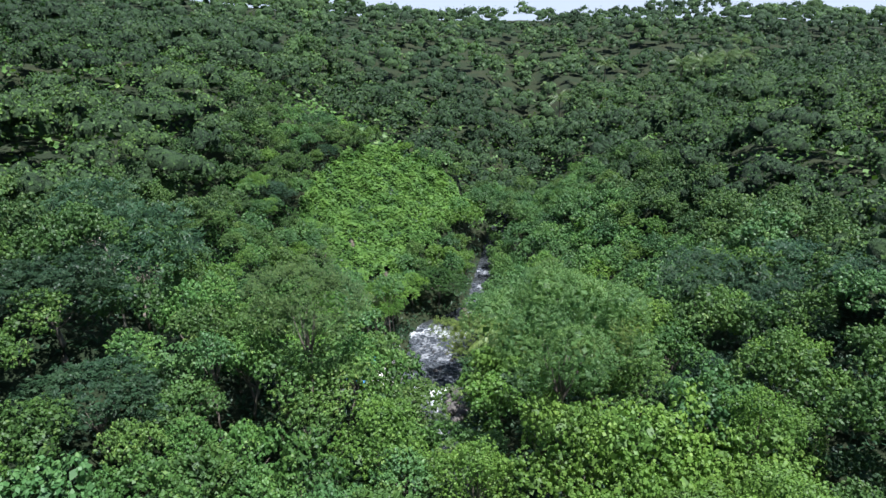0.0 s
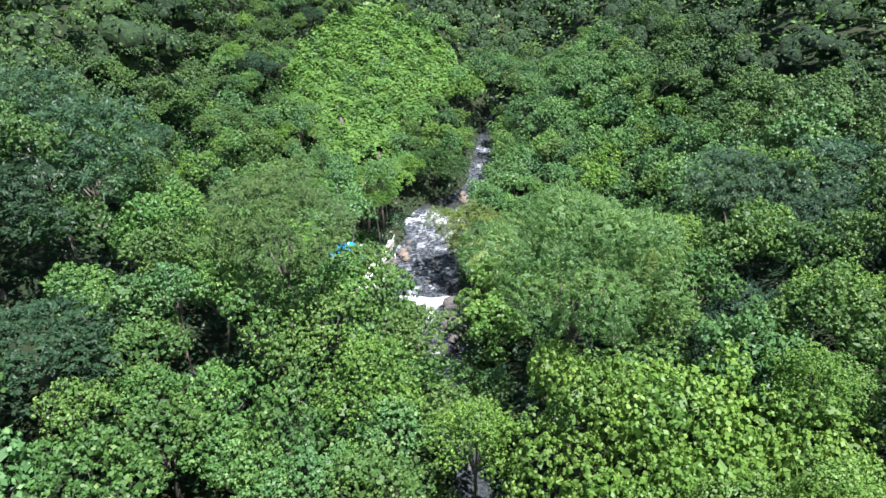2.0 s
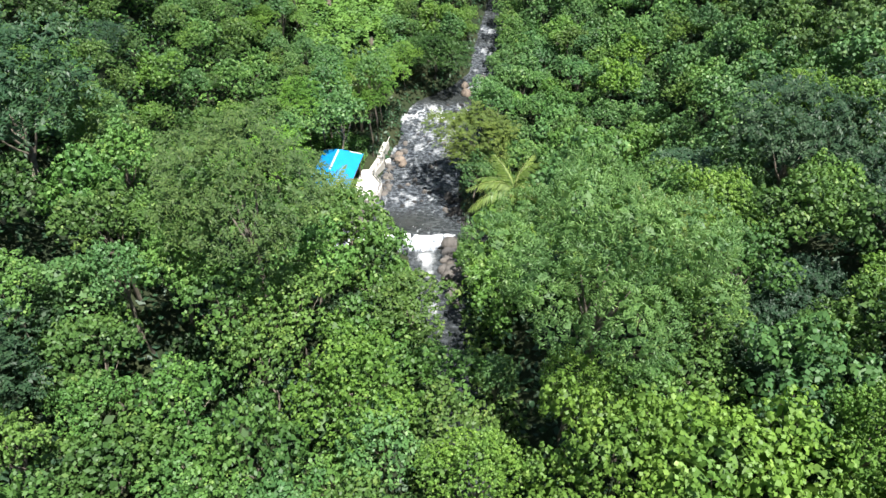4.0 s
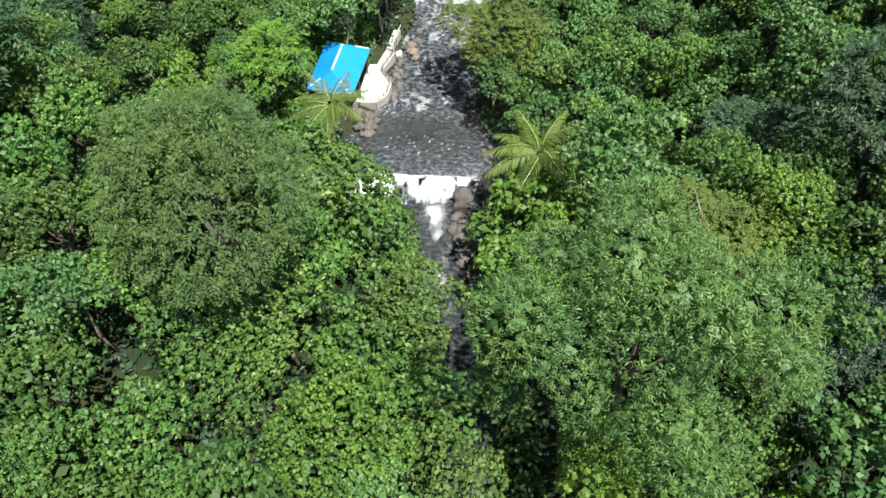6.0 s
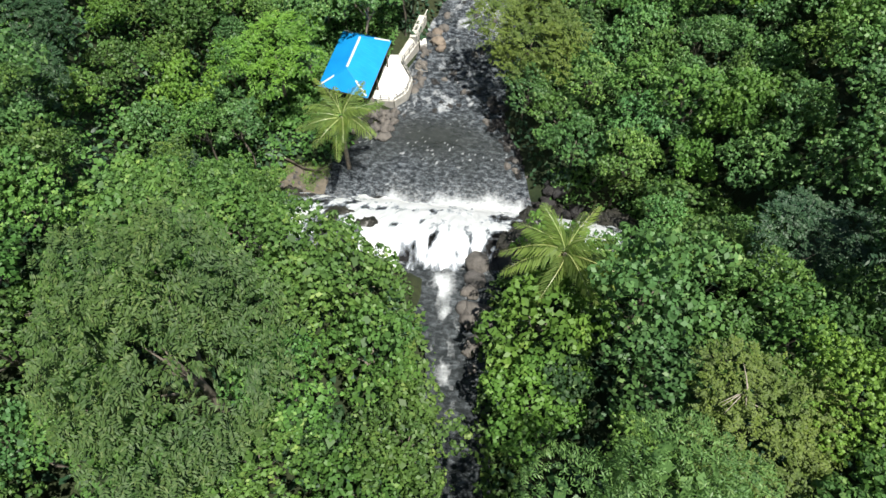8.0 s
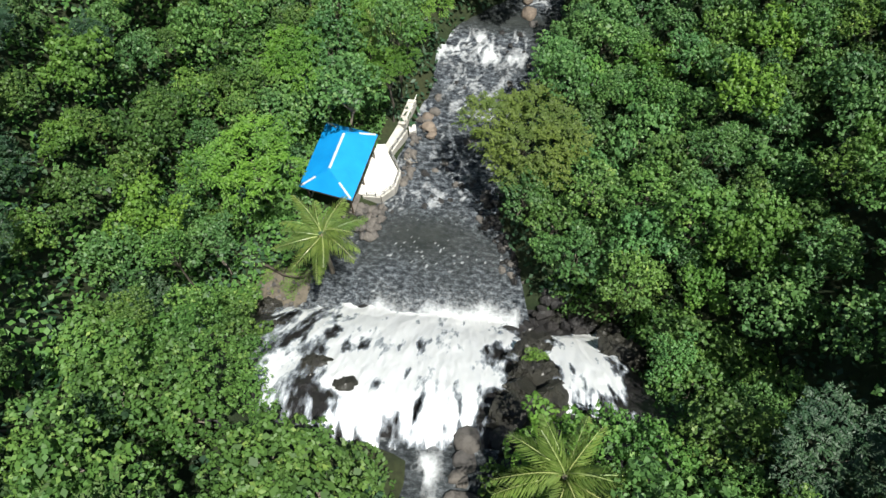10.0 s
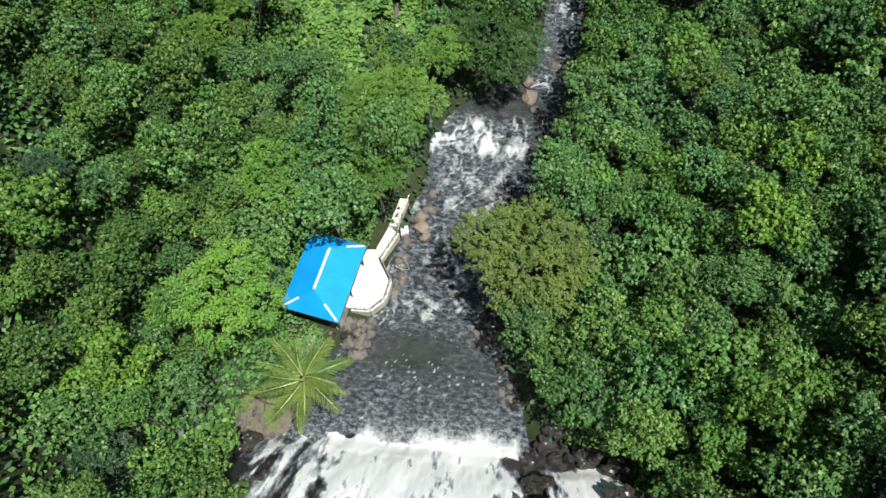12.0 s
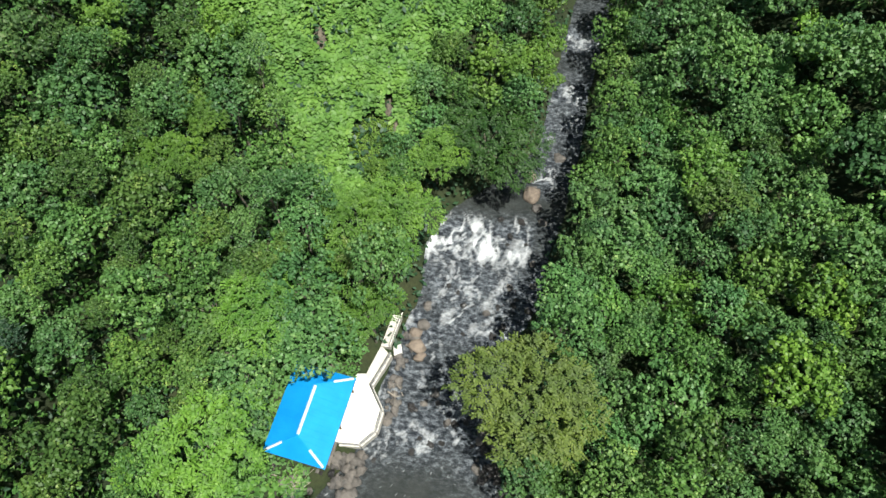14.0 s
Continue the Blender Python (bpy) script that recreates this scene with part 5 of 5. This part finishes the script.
gen = random.Random(11)
tries, rest, singles = 0, {}, len(planted)
while tries < 16000:
    tries += 1
    x, y = gen.uniform(-42, 42), gen.uniform(21, 152)
    if abs(x) > 17 + 0.55 * abs(y - 10) or open_space(x, y):
        continue
    r = gen.uniform(1.7, 3.1) if x < 0 and y > 66 else gen.uniform(2.0, 3.6)
    tight = 0.6 if y < 66 or x < 0 else 0.53
    if any((x - a) ** 2 + (y - b) ** 2 < (tight * (r + c)) ** 2 for a, b, c in planted):
        continue
    fine = abs(x) < 34
    w = gen.random()
    if not fine:
        kind = "coarse"
    elif y < 40 and -4 < x < 22:
        kind = "draped" if w < 0.12 else "tangle" if w < 0.45 else "fine" if w < 0.88 else "bluish"
    elif y < 64:
        kind = ("fine" if w < 0.92 else "bluish") if x < 0 else ("fine" if w < 0.78 else "tangle" if w < 0.84 else "bluish" if w < 0.95 else "dusky")
    elif x < -17 and y < 102:
        kind = "rosette" if w < 0.5 else "bluish" if w < 0.82 else "bright" if w < 0.93 else "dusky"
    elif x < 0:
        kind = "rosette" if w < 0.36 else "bluish" if w < 0.72 else "bright" if w < 0.86 else "lime" if w < 0.95 else "dusky"
    else:
        kind = "bluish" if w < 0.62 else "rosette" if w < 0.9 else "bright"
    g = ground_at(x, y)
    top = max(canopy(x, y) + gen.uniform(-2.8, 1.5), g + 3.5)
    if abs(x + 2) < 22 and 26 < y < 124 and singles < 300:
        tree(kind, x, y, top, r, z0=g)
        singles += 1
    else:
        rest.setdefault(kind, []).append((x, y, g, top, r))
        planted.append((x, y, r))


# younger trees that close the gaps in the roof
for k in range(5000):
    x, y = gen.uniform(-34, 34), gen.uniform(60, 150)
    if abs(x) > 17 + 0.55 * abs(y - 10) or open_space(x, y) or abs(x) > 26 and y < 80:
        continue
    r = gen.uniform(1.3, 1.9)
    if any((x - a) ** 2 + (y - b) ** 2 < (0.62 * (0.8 * r + c)) ** 2 for a, b, c in planted):
        continue
    g = ground_at(x, y)
    rest.setdefault("bluish" if x > 0 else "rosette", []).append((x, y, g, max(canopy(x, y) - gen.uniform(0.8, 3.0), g + 3), r))
    planted.append((x, y, r))

# low thicket between the trunks of the upper valley, its shade put into a dark tone
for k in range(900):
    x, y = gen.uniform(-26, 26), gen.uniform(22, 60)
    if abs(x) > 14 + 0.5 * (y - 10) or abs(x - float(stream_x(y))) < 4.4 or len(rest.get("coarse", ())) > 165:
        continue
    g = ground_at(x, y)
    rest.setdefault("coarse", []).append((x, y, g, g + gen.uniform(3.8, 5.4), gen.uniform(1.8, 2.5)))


def joined_trees(kind, spots):
    """The trees past those that are told apart: real crowns and trunks, joined into one object."""
    co, quads, tufts, base = [], [], [], 0
    for x, y, g, top, r in spots:
        crown, trunk, r0, h0, foot = gen.choice(KINDS[kind])
        s = r / r0
        up = max(top - g - (h0 * 0.62 + r0 * 0.38) * s, 0.3)
        a = gen.uniform(0, 6.283)
        rot = np.array(((math.cos(a), math.sin(a), 0), (-math.sin(a), math.cos(a), 0), (0, 0, 1))) * s
        v = np.empty(len(crown.vertices) * 3, np.float32)
        crown.vertices.foreach_get("co", v)
        v = v.reshape(-1, 3) @ rot + np.array((x, y, g + up))
        co.append(v)
        t = np.full(len(v), 0.5, np.float32)
        if "tuft" in crown.attributes:
            crown.attributes["tuft"].data.foreach_get("value", t)
        tufts.append(t)
        quads.append(quads_for(v) + base)
        base += len(v)
    # filler crowns of the upper valley get a near-lowest tone as painted gap shade
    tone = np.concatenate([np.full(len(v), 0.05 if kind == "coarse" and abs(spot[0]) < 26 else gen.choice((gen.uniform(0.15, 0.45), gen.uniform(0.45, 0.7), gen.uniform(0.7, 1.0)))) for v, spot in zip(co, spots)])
    me = mesh_quads("forest", np.concatenate(co), np.concatenate(quads), KINDS[kind][0][0].materials[0])
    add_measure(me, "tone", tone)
    add_measure(me, "tuft", np.concatenate(tufts))
    text, cat = LABELS[kind]
    return tagged(new("forest_" + kind, me), "many crowns: " + text, "forest", kind="stuff")


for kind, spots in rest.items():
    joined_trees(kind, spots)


# ---- palms ----
def frond_mesh(seed, length):
    gen = np.random.default_rng(seed)
    n = 46
    t = np.linspace(0.12, 1, n)
    rise, sag = gen.uniform(0.25, 0.55), gen.uniform(0.55, 0.95)
    line = np.stack([t * length, 0 * t, length * (rise * t - sag * t ** 2.2)], 1)
    way = unit(np.gradient(line, axis=0))
    co = []
    for sgn in (-1, 1):
        reach = length * 0.27 * np.sin(np.pi * np.clip(t * 0.92 + 0.06, 0, 1)) ** 0.6 + 0.08
        d = unit(np.array((0, sgn, 0))[None] + way * 0.55 - UP * gen.uniform(0.35, 0.95, (n, 1)) + gen.normal(0, 0.14, (n, 3)))
        sd = unit(np.cross(d, UP))
        co.append(kites(line, d, sd, reach * gen.uniform(0.85, 1.1, n), np.full(n, 0.075), 0.3, 0.12))
    w = np.interp(t, (0, 1), (0.05, 0.012))[:, None]
    rib = np.stack([line[:-1] + [0, 1, 0] * w[:-1], line[1:] + [0, 1, 0] * w[1:], line[1:] - [0, 1, 0] * w[1:], line[:-1] - [0, 1, 0] * w[:-1]], 1).reshape(-1, 3) + UP * 0.01
    co = np.concatenate(co + [rib])
    me = mesh_quads("frond", co, quads_for(co), LEAF_PALM)
    me.materials.append(FROND_RIB)
    which = np.zeros(len(me.polygons), np.int32)
    which[-len(rib) // 4:] = 1
    me.polygons.foreach_set("material_index", which)
    return me


FRONDS = [frond_mesh(300 + k, 3.4) for k in range(5)]
FAR_FRONDS = []
for shape in FRONDS[:3]:
    pale = shape.copy()
    pale.materials[0], pale.materials[1] = LEAF_FARPALM, LEAF_FARPALM
    FAR_FRONDS.append(pale)


def palm(x, y, top, z0, label, fronds=20, size=1.0, lean=(0.0, 0.0), upright=0.0, shapes=FRONDS):
    base = tagged(new("coconut_palm"), label, "palm", "coconut palms")
    base.matrix_world = pose(x, y, z0)
    h = top - z0
    bm = bmesh.new()
    pts = [(lean[0] * f * f, lean[1] * f * f, -0.6 + (h + 0.6) * f) for f in [k / 12 for k in range(13)]]
    tube(bm, pts, [0.24 - 0.1 * k / 12 + 0.012 * (k % 2) for k in range(13)], 9)
    part("trunk", mesh_of("trunk", bm, PALM_BARK, True), PALM_BARK, base, "ringed grey palm trunk")
    for k in range(fronds):
        f = part("frond", shapes[k % len(shapes)], None, base)
        young = (k + 0.5) / fronds
        f.matrix_local = Matrix.Translation((lean[0], lean[1], h)) @ pose(0, 0, 0, random.uniform(-24, 24), -(62 - 72 * young ** 0.7) - upright * (1 - young) + random.uniform(-9, 9), k * 137.5 + random.uniform(-14, 14)) @ Matrix.Diagonal((size * random.uniform(0.8, 1.12), size * random.uniform(0.7, 1.0), size, 1))
    for k in range(6):
        bm = bmesh.new()
        bmesh.ops.create_icosphere(bm, subdivisions=2, radius=0.14)
        for v in bm.verts:
            v.co.z *= 1.25
        c = part("coconut", mesh_of("coconut", bm, COCONUT, True), COCONUT, base)
        c.location = (lean[0] + 0.28 * math.cos(k * 1.05), lean[1] + 0.28 * math.sin(k * 1.05), h - 0.3 - 0.06 * (k % 3))
    return base


palm(-12.9, 79.7, 10.2, 0.2, "coconut palm with arching fronds beside the pool", 18, 1.08, (0.7, -0.9))
palm(6.2, 60.4, 27.0, ground_at(6.2, 60.4), "coconut palm with upright fronds beside the falls", 15, 1.0, (-0.3, -0.8), 20)
palm(-11.2, 102.0, 9.4, ground_at(-11.2, 102.0), "young yellowish palm among the trees behind the hut", 9, 0.6, (0.1, 0), 10)
for x, y in ((84, 232), (88, 236), (91, 230), (81, 239), (94, 237), (87, 243), (97, 233), (79, 234), (92, 246), (60, 262), (112, 268), (40, 236)):
    g = ground_at(x, y)
    palm(x, y, g + random.uniform(10, 14), g, "pale coconut palm in a distant grove", 14, 1.3, (random.uniform(-1, 1), random.uniform(-1, 1)), 10, FAR_FRONDS)


tree("bright", 6.0, 70.0, 11.0, 1.0, "small bright shrub on the rock between the falls", z0=8.6)


# ---- low growth ----
def scatter(name, label, category, region, count, length, width, material, seed, lift=0.15, tilt=0.5, rise=0.0, surface=ground, swell=2.2):
    """Loose leaves over the ground of a region: one object that nobody could count."""
    gen = np.random.default_rng(seed)
    x0, x1, y0, y1, keep = region
    x, y = gen.uniform(x0, x1, count), gen.uniform(y0, y1, count)
    ok = keep(x, y)
    x, y = x[ok], y[ok]
    z = surface(x, y) + lift + rise * np.maximum(fractal(x / swell, y / swell, seed, 3) - 0.4, 0) * 2 + gen.uniform(0, lift, len(x))
    p = np.stack([x, y, z], 1)
    a = gen.uniform(0, 6.283, len(x))
    way = unit(np.stack([np.cos(a), np.sin(a), gen.normal(0.05, tilt, len(x))], 1))
    side = unit(np.cross(way, UP + gen.normal(0, 0.35, p.shape)))
    ln = length * gen.uniform(0.6, 1.3, len(x))
    co = kites(p, way, side, ln, ln * width / length, 0.15, -0.12)
    me = mesh_quads(name, co, quads_for(co), material)
    tint = np.clip(fractal(x / 1.4, y / 1.4, seed + 5, 3) + gen.normal(0.0, 0.2, len(x)), 0, 1)
    add_measure(me, "tuft", np.repeat(tint, 4))
    add_measure(me, "tone", np.full(len(co), 0.55))
    return tagged(new(name, me), label, category, kind="stuff")


def off_water(x, y):
    d = np.abs(x - stream_x(y)) - stream_w(y)
    return (d > 0.5) & ~((x > -19) & (x < 15) & (y > 59.5) & (y < 79)) & ~((x > -17.5) & (x < -6.5) & (y > 84) & (y < 97))


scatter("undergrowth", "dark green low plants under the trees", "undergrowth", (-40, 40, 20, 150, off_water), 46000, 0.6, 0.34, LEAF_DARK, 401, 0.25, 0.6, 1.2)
scatter("undergrowth_gorge", "low broad-leaved plants beneath the gorge trees", "undergrowth", (-40, -13, 60, 126, lambda x, y: off_water(x, y) & ~creeper_zone(x, y)), 21000, 0.5, 0.36, LEAF_ROSETTE, 404, 0.3, 0.5, 1.6)
scatter("undergrowth_slopes", "dark green shrubs on the valley sides", "undergrowth", (-100, 100, 40, 240, lambda x, y: (np.abs(x) > 38) | (y > 148)), 24000, 1.2, 0.9, LEAF_ROSETTE, 402, 0.6, 0.6, 3.0)


scatter("creeper", "bright green creeper leaves blanketing the open slope", "creeper", (-30, 6, 109, 152, creeper_leafy), 165000, 0.46, 0.42, LEAF_CREEPER, 403, 0.3, 0.34, 1.8, swell=1.6)


scatter("grass_slope", "smooth bright green grass at the foot of the creeper slope", "grass", (-15.5, -7.5, 111.5, 119, grassy_foot), 9000, 0.42, 0.07, GRASS_GREEN, 417, 0.12, 0.8, 0.3)
for k, (sx, sy, a, b) in enumerate(SCARS):
    mx, my = np.meshgrid(np.linspace(sx - a, sx + a, 24), np.linspace(sy - b, sy + b, 30))
    mz = ground(mx, my) + 0.5 - 0.9 * (((mx - sx) / a) ** 2 + ((my - sy) / b) ** 2) + 0.3 * fractal(mx / 0.6, my / 0.6, 65 + k, 3)
    tagged(new("ground_scar", mesh_quads("ground_scar", np.stack([mx.ravel(), my.ravel(), mz.ravel()], 1), grid_faces(24, 30), EARTH, True)), "scar of bare brown earth in the creeper slope", "bare earth", kind="structure")


def hut_yard(x, y):
    u, v = 0.985 * (x + 13.35) - 0.174 * (y - 89.45), 0.174 * (x + 13.35) + 0.985 * (y - 89.45)
    return (u < -2.5) | ((v > 4.0) & (u < 2)) | ((v < -3.9) & (u < 1.0) & (y > 83.2))


scatter("undergrowth_hut", "dark leafy low plants round the hut", "undergrowth", (-21, -10, 82.6, 100, hut_yard), 9000, 0.34, 0.22, LEAF_ROSETTE, 411, 0.25, 0.6, 1.2)
scatter("undergrowth_stream", "low leafy plants lining the upper stream", "undergrowth", (-6, 9, 28, 61, lambda x, y: (np.abs(np.abs(x - stream_x(y)) - stream_w(y) - 1.2) < 1.3)), 15000, 0.4, 0.25, LEAF_ROSETTE, 413, 0.3, 0.6, 0.8)
scatter("undergrowth_falls", "low leafy plants on the rocks beside the side fall", "undergrowth", (8, 17, 64, 81, lambda x, y: (x > 13.2) | (y > 77.2)), 4000, 0.4, 0.25, LEAF_ROSETTE, 415, 0.3, 0.6, 0.8)
scatter("grass", "short light green grass on the bare bank", "grass", (-20.5, -14.3, 76.2, 82.4, lambda x, y: fractal(x / 1.3, y / 1.3, 7, 3) + 0.09 * (y - 78.6) > 0.42), 9000, 0.26, 0.05, GRASS_GREEN, 407, 0.04, 0.9, 0.0, bank_z)


# ---- distant woods ----
def far_woods(name, label, spots, heads, leaf, count, seed, material=LEAF_FAR):
    gen = np.random.default_rng(seed)
    shapes = []
    ang, ele = np.meshgrid(np.arange(6) / 6 * 2 * math.pi, np.radians((-15, 22, 55, 88)))
    dome = np.stack([np.cos(ang) * np.cos(ele), np.sin(ang) * np.cos(ele), np.sin(ele)], -1).reshape(-1, 3)
    ring = np.array([(i * 6 + k, i * 6 + (k + 1) % 6, (i + 1) * 6 + (k + 1) % 6, (i + 1) * 6 + k) for i in range(3) for k in range(6)])
    for k in range(5):
        c = lumps(1.0, 0.95, heads, gen)
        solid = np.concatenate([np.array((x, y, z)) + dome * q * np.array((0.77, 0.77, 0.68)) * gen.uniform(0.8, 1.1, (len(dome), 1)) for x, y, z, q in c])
        faces = np.concatenate([ring + j * len(dome) for j in range(len(c))])
        p, d = lump_shell(c, 0.2, gen, 0.85, -0.3, 0.12)
        pick = gen.choice(len(p), count, replace=len(p) < count)
        shapes.append((p[pick], d[pick], solid, faces))
    blocks, bodies, sides, at = [], [], [], 0
    for x, y, z, r in spots:
        p, d, solid, faces = shapes[gen.integers(5)]
        a = gen.uniform(0, 6.283)
        rot = np.array(((math.cos(a), -math.sin(a), 0), (math.sin(a), math.cos(a), 0), (0, 0, 1)))
        p, d = p @ rot.T * r + np.array((x, y, z - r * 0.95)), d @ rot.T
        bodies.append(solid @ rot.T * r + np.array((x, y, z - r * 0.95)))
        sides.append(faces + at)
        at += len(solid)
        n = len(p)
        way = unit(np.cross(d, gen.normal(0, 1, (n, 3))) + d * 0.3 + UP * 0.1)
        side = unit(np.cross(way, unit(d + UP * 0.7 + gen.normal(0, 0.25, d.shape))))
        ln = leaf * gen.uniform(0.7, 1.3, n)
        blocks.append(kites(p - way * ln[:, None] * 0.45, way, side, ln, ln * 0.75, 0.05, -0.1))
    co = np.concatenate(blocks)
    me = mesh_quads(name, np.concatenate([co] + bodies), np.concatenate([quads_for(co)] + [s + len(co) for s in sides]), material)
    # crown bodies under the leaves: dark colour plays the shade within
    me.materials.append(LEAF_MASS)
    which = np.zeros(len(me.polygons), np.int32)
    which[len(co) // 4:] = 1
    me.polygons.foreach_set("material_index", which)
    me.polygons.foreach_set("use_smooth", which.astype(bool))
    shade = np.clip(1.6 * fractal(spots[:, 0] / 22, spots[:, 1] / 22, seed, 2) - 0.44 + gen.uniform(-0.28, 0.28, len(spots)), 0.04, 0.95)
    add_measure(me, "tone", np.concatenate([np.repeat(shade, len(blocks[0])), np.repeat(shade, len(bodies[0]))]))
    return tagged(new(name, me), label, "woods", kind="stuff")


def woods_spots(x0, x1, y0, y1, step, seed, keep, lift=6.0):
    gen = np.random.default_rng(seed)
    gxs, gys = np.meshgrid(np.arange(x0, x1, step), np.arange(y0, y1, step))
    x = gxs.ravel() + gen.uniform(-0.45, 0.45, gxs.size) * step
    y = gys.ravel() + gen.uniform(-0.45, 0.45, gxs.size) * step
    ok = keep(x, y)
    x, y = x[ok], y[ok]
    r = step * gen.uniform(0.5, 0.85, len(x)) * np.where(gen.uniform(0, 1, len(x)) < 0.18, 1.45, 1.0)
    roll = fractal(x / 22, y / 22, seed, 2)
    z = ground(x, y) + lift + 2.2 + 9 * (roll - 0.5) + gen.uniform(-2.0, 2.5, len(x)) + 0.3 * r
    return np.stack([x, y, z, r], 1)


def wedge(x, y):
    return np.abs(x) < 14 + 0.74 * np.maximum(y + 4, 0)


def side_zone(x, y):
    return wedge(x, y) & (np.abs(x) > 39) & (np.abs(x) < 84) & (y < 152)


def mid_zone(x, y):
    return wedge(x, y) & ((np.abs(x) >= 84) | (y >= 152)) & ~((y > 105) & (y < 173) & (x > -37) & (x < 5))


far_woods("woods_side", "dense mixed forest on the valley sides", woods_spots(-84, 84, 24, 152, 6.4, 501, side_zone), 9, 0.44, 470, 503, LEAF_SIDE)
far_woods("woods_middle", "mixed forest farther down the valley", woods_spots(-185, 185, 24, 235, 7.4, 511, mid_zone), 8, 0.75, 140, 513)
far_woods("woods_far", "distant forest rolling to the skyline", woods_spots(-400, 400, 235, 425, 9.2, 505, wedge, 3.0), 4, 1.5, 22, 507)
far_woods("woods_behind", "dense forest around the head of the valley", woods_spots(-95, 95, -50, 110, 6.6, 521, lambda x, y: ((y < 15) | (np.abs(x) > 27 + 0.8 * np.maximum(y + 4, 0))) & (np.abs(x - stream_x(y)) > 3), 2.6), 4, 1.4, 24, 523)
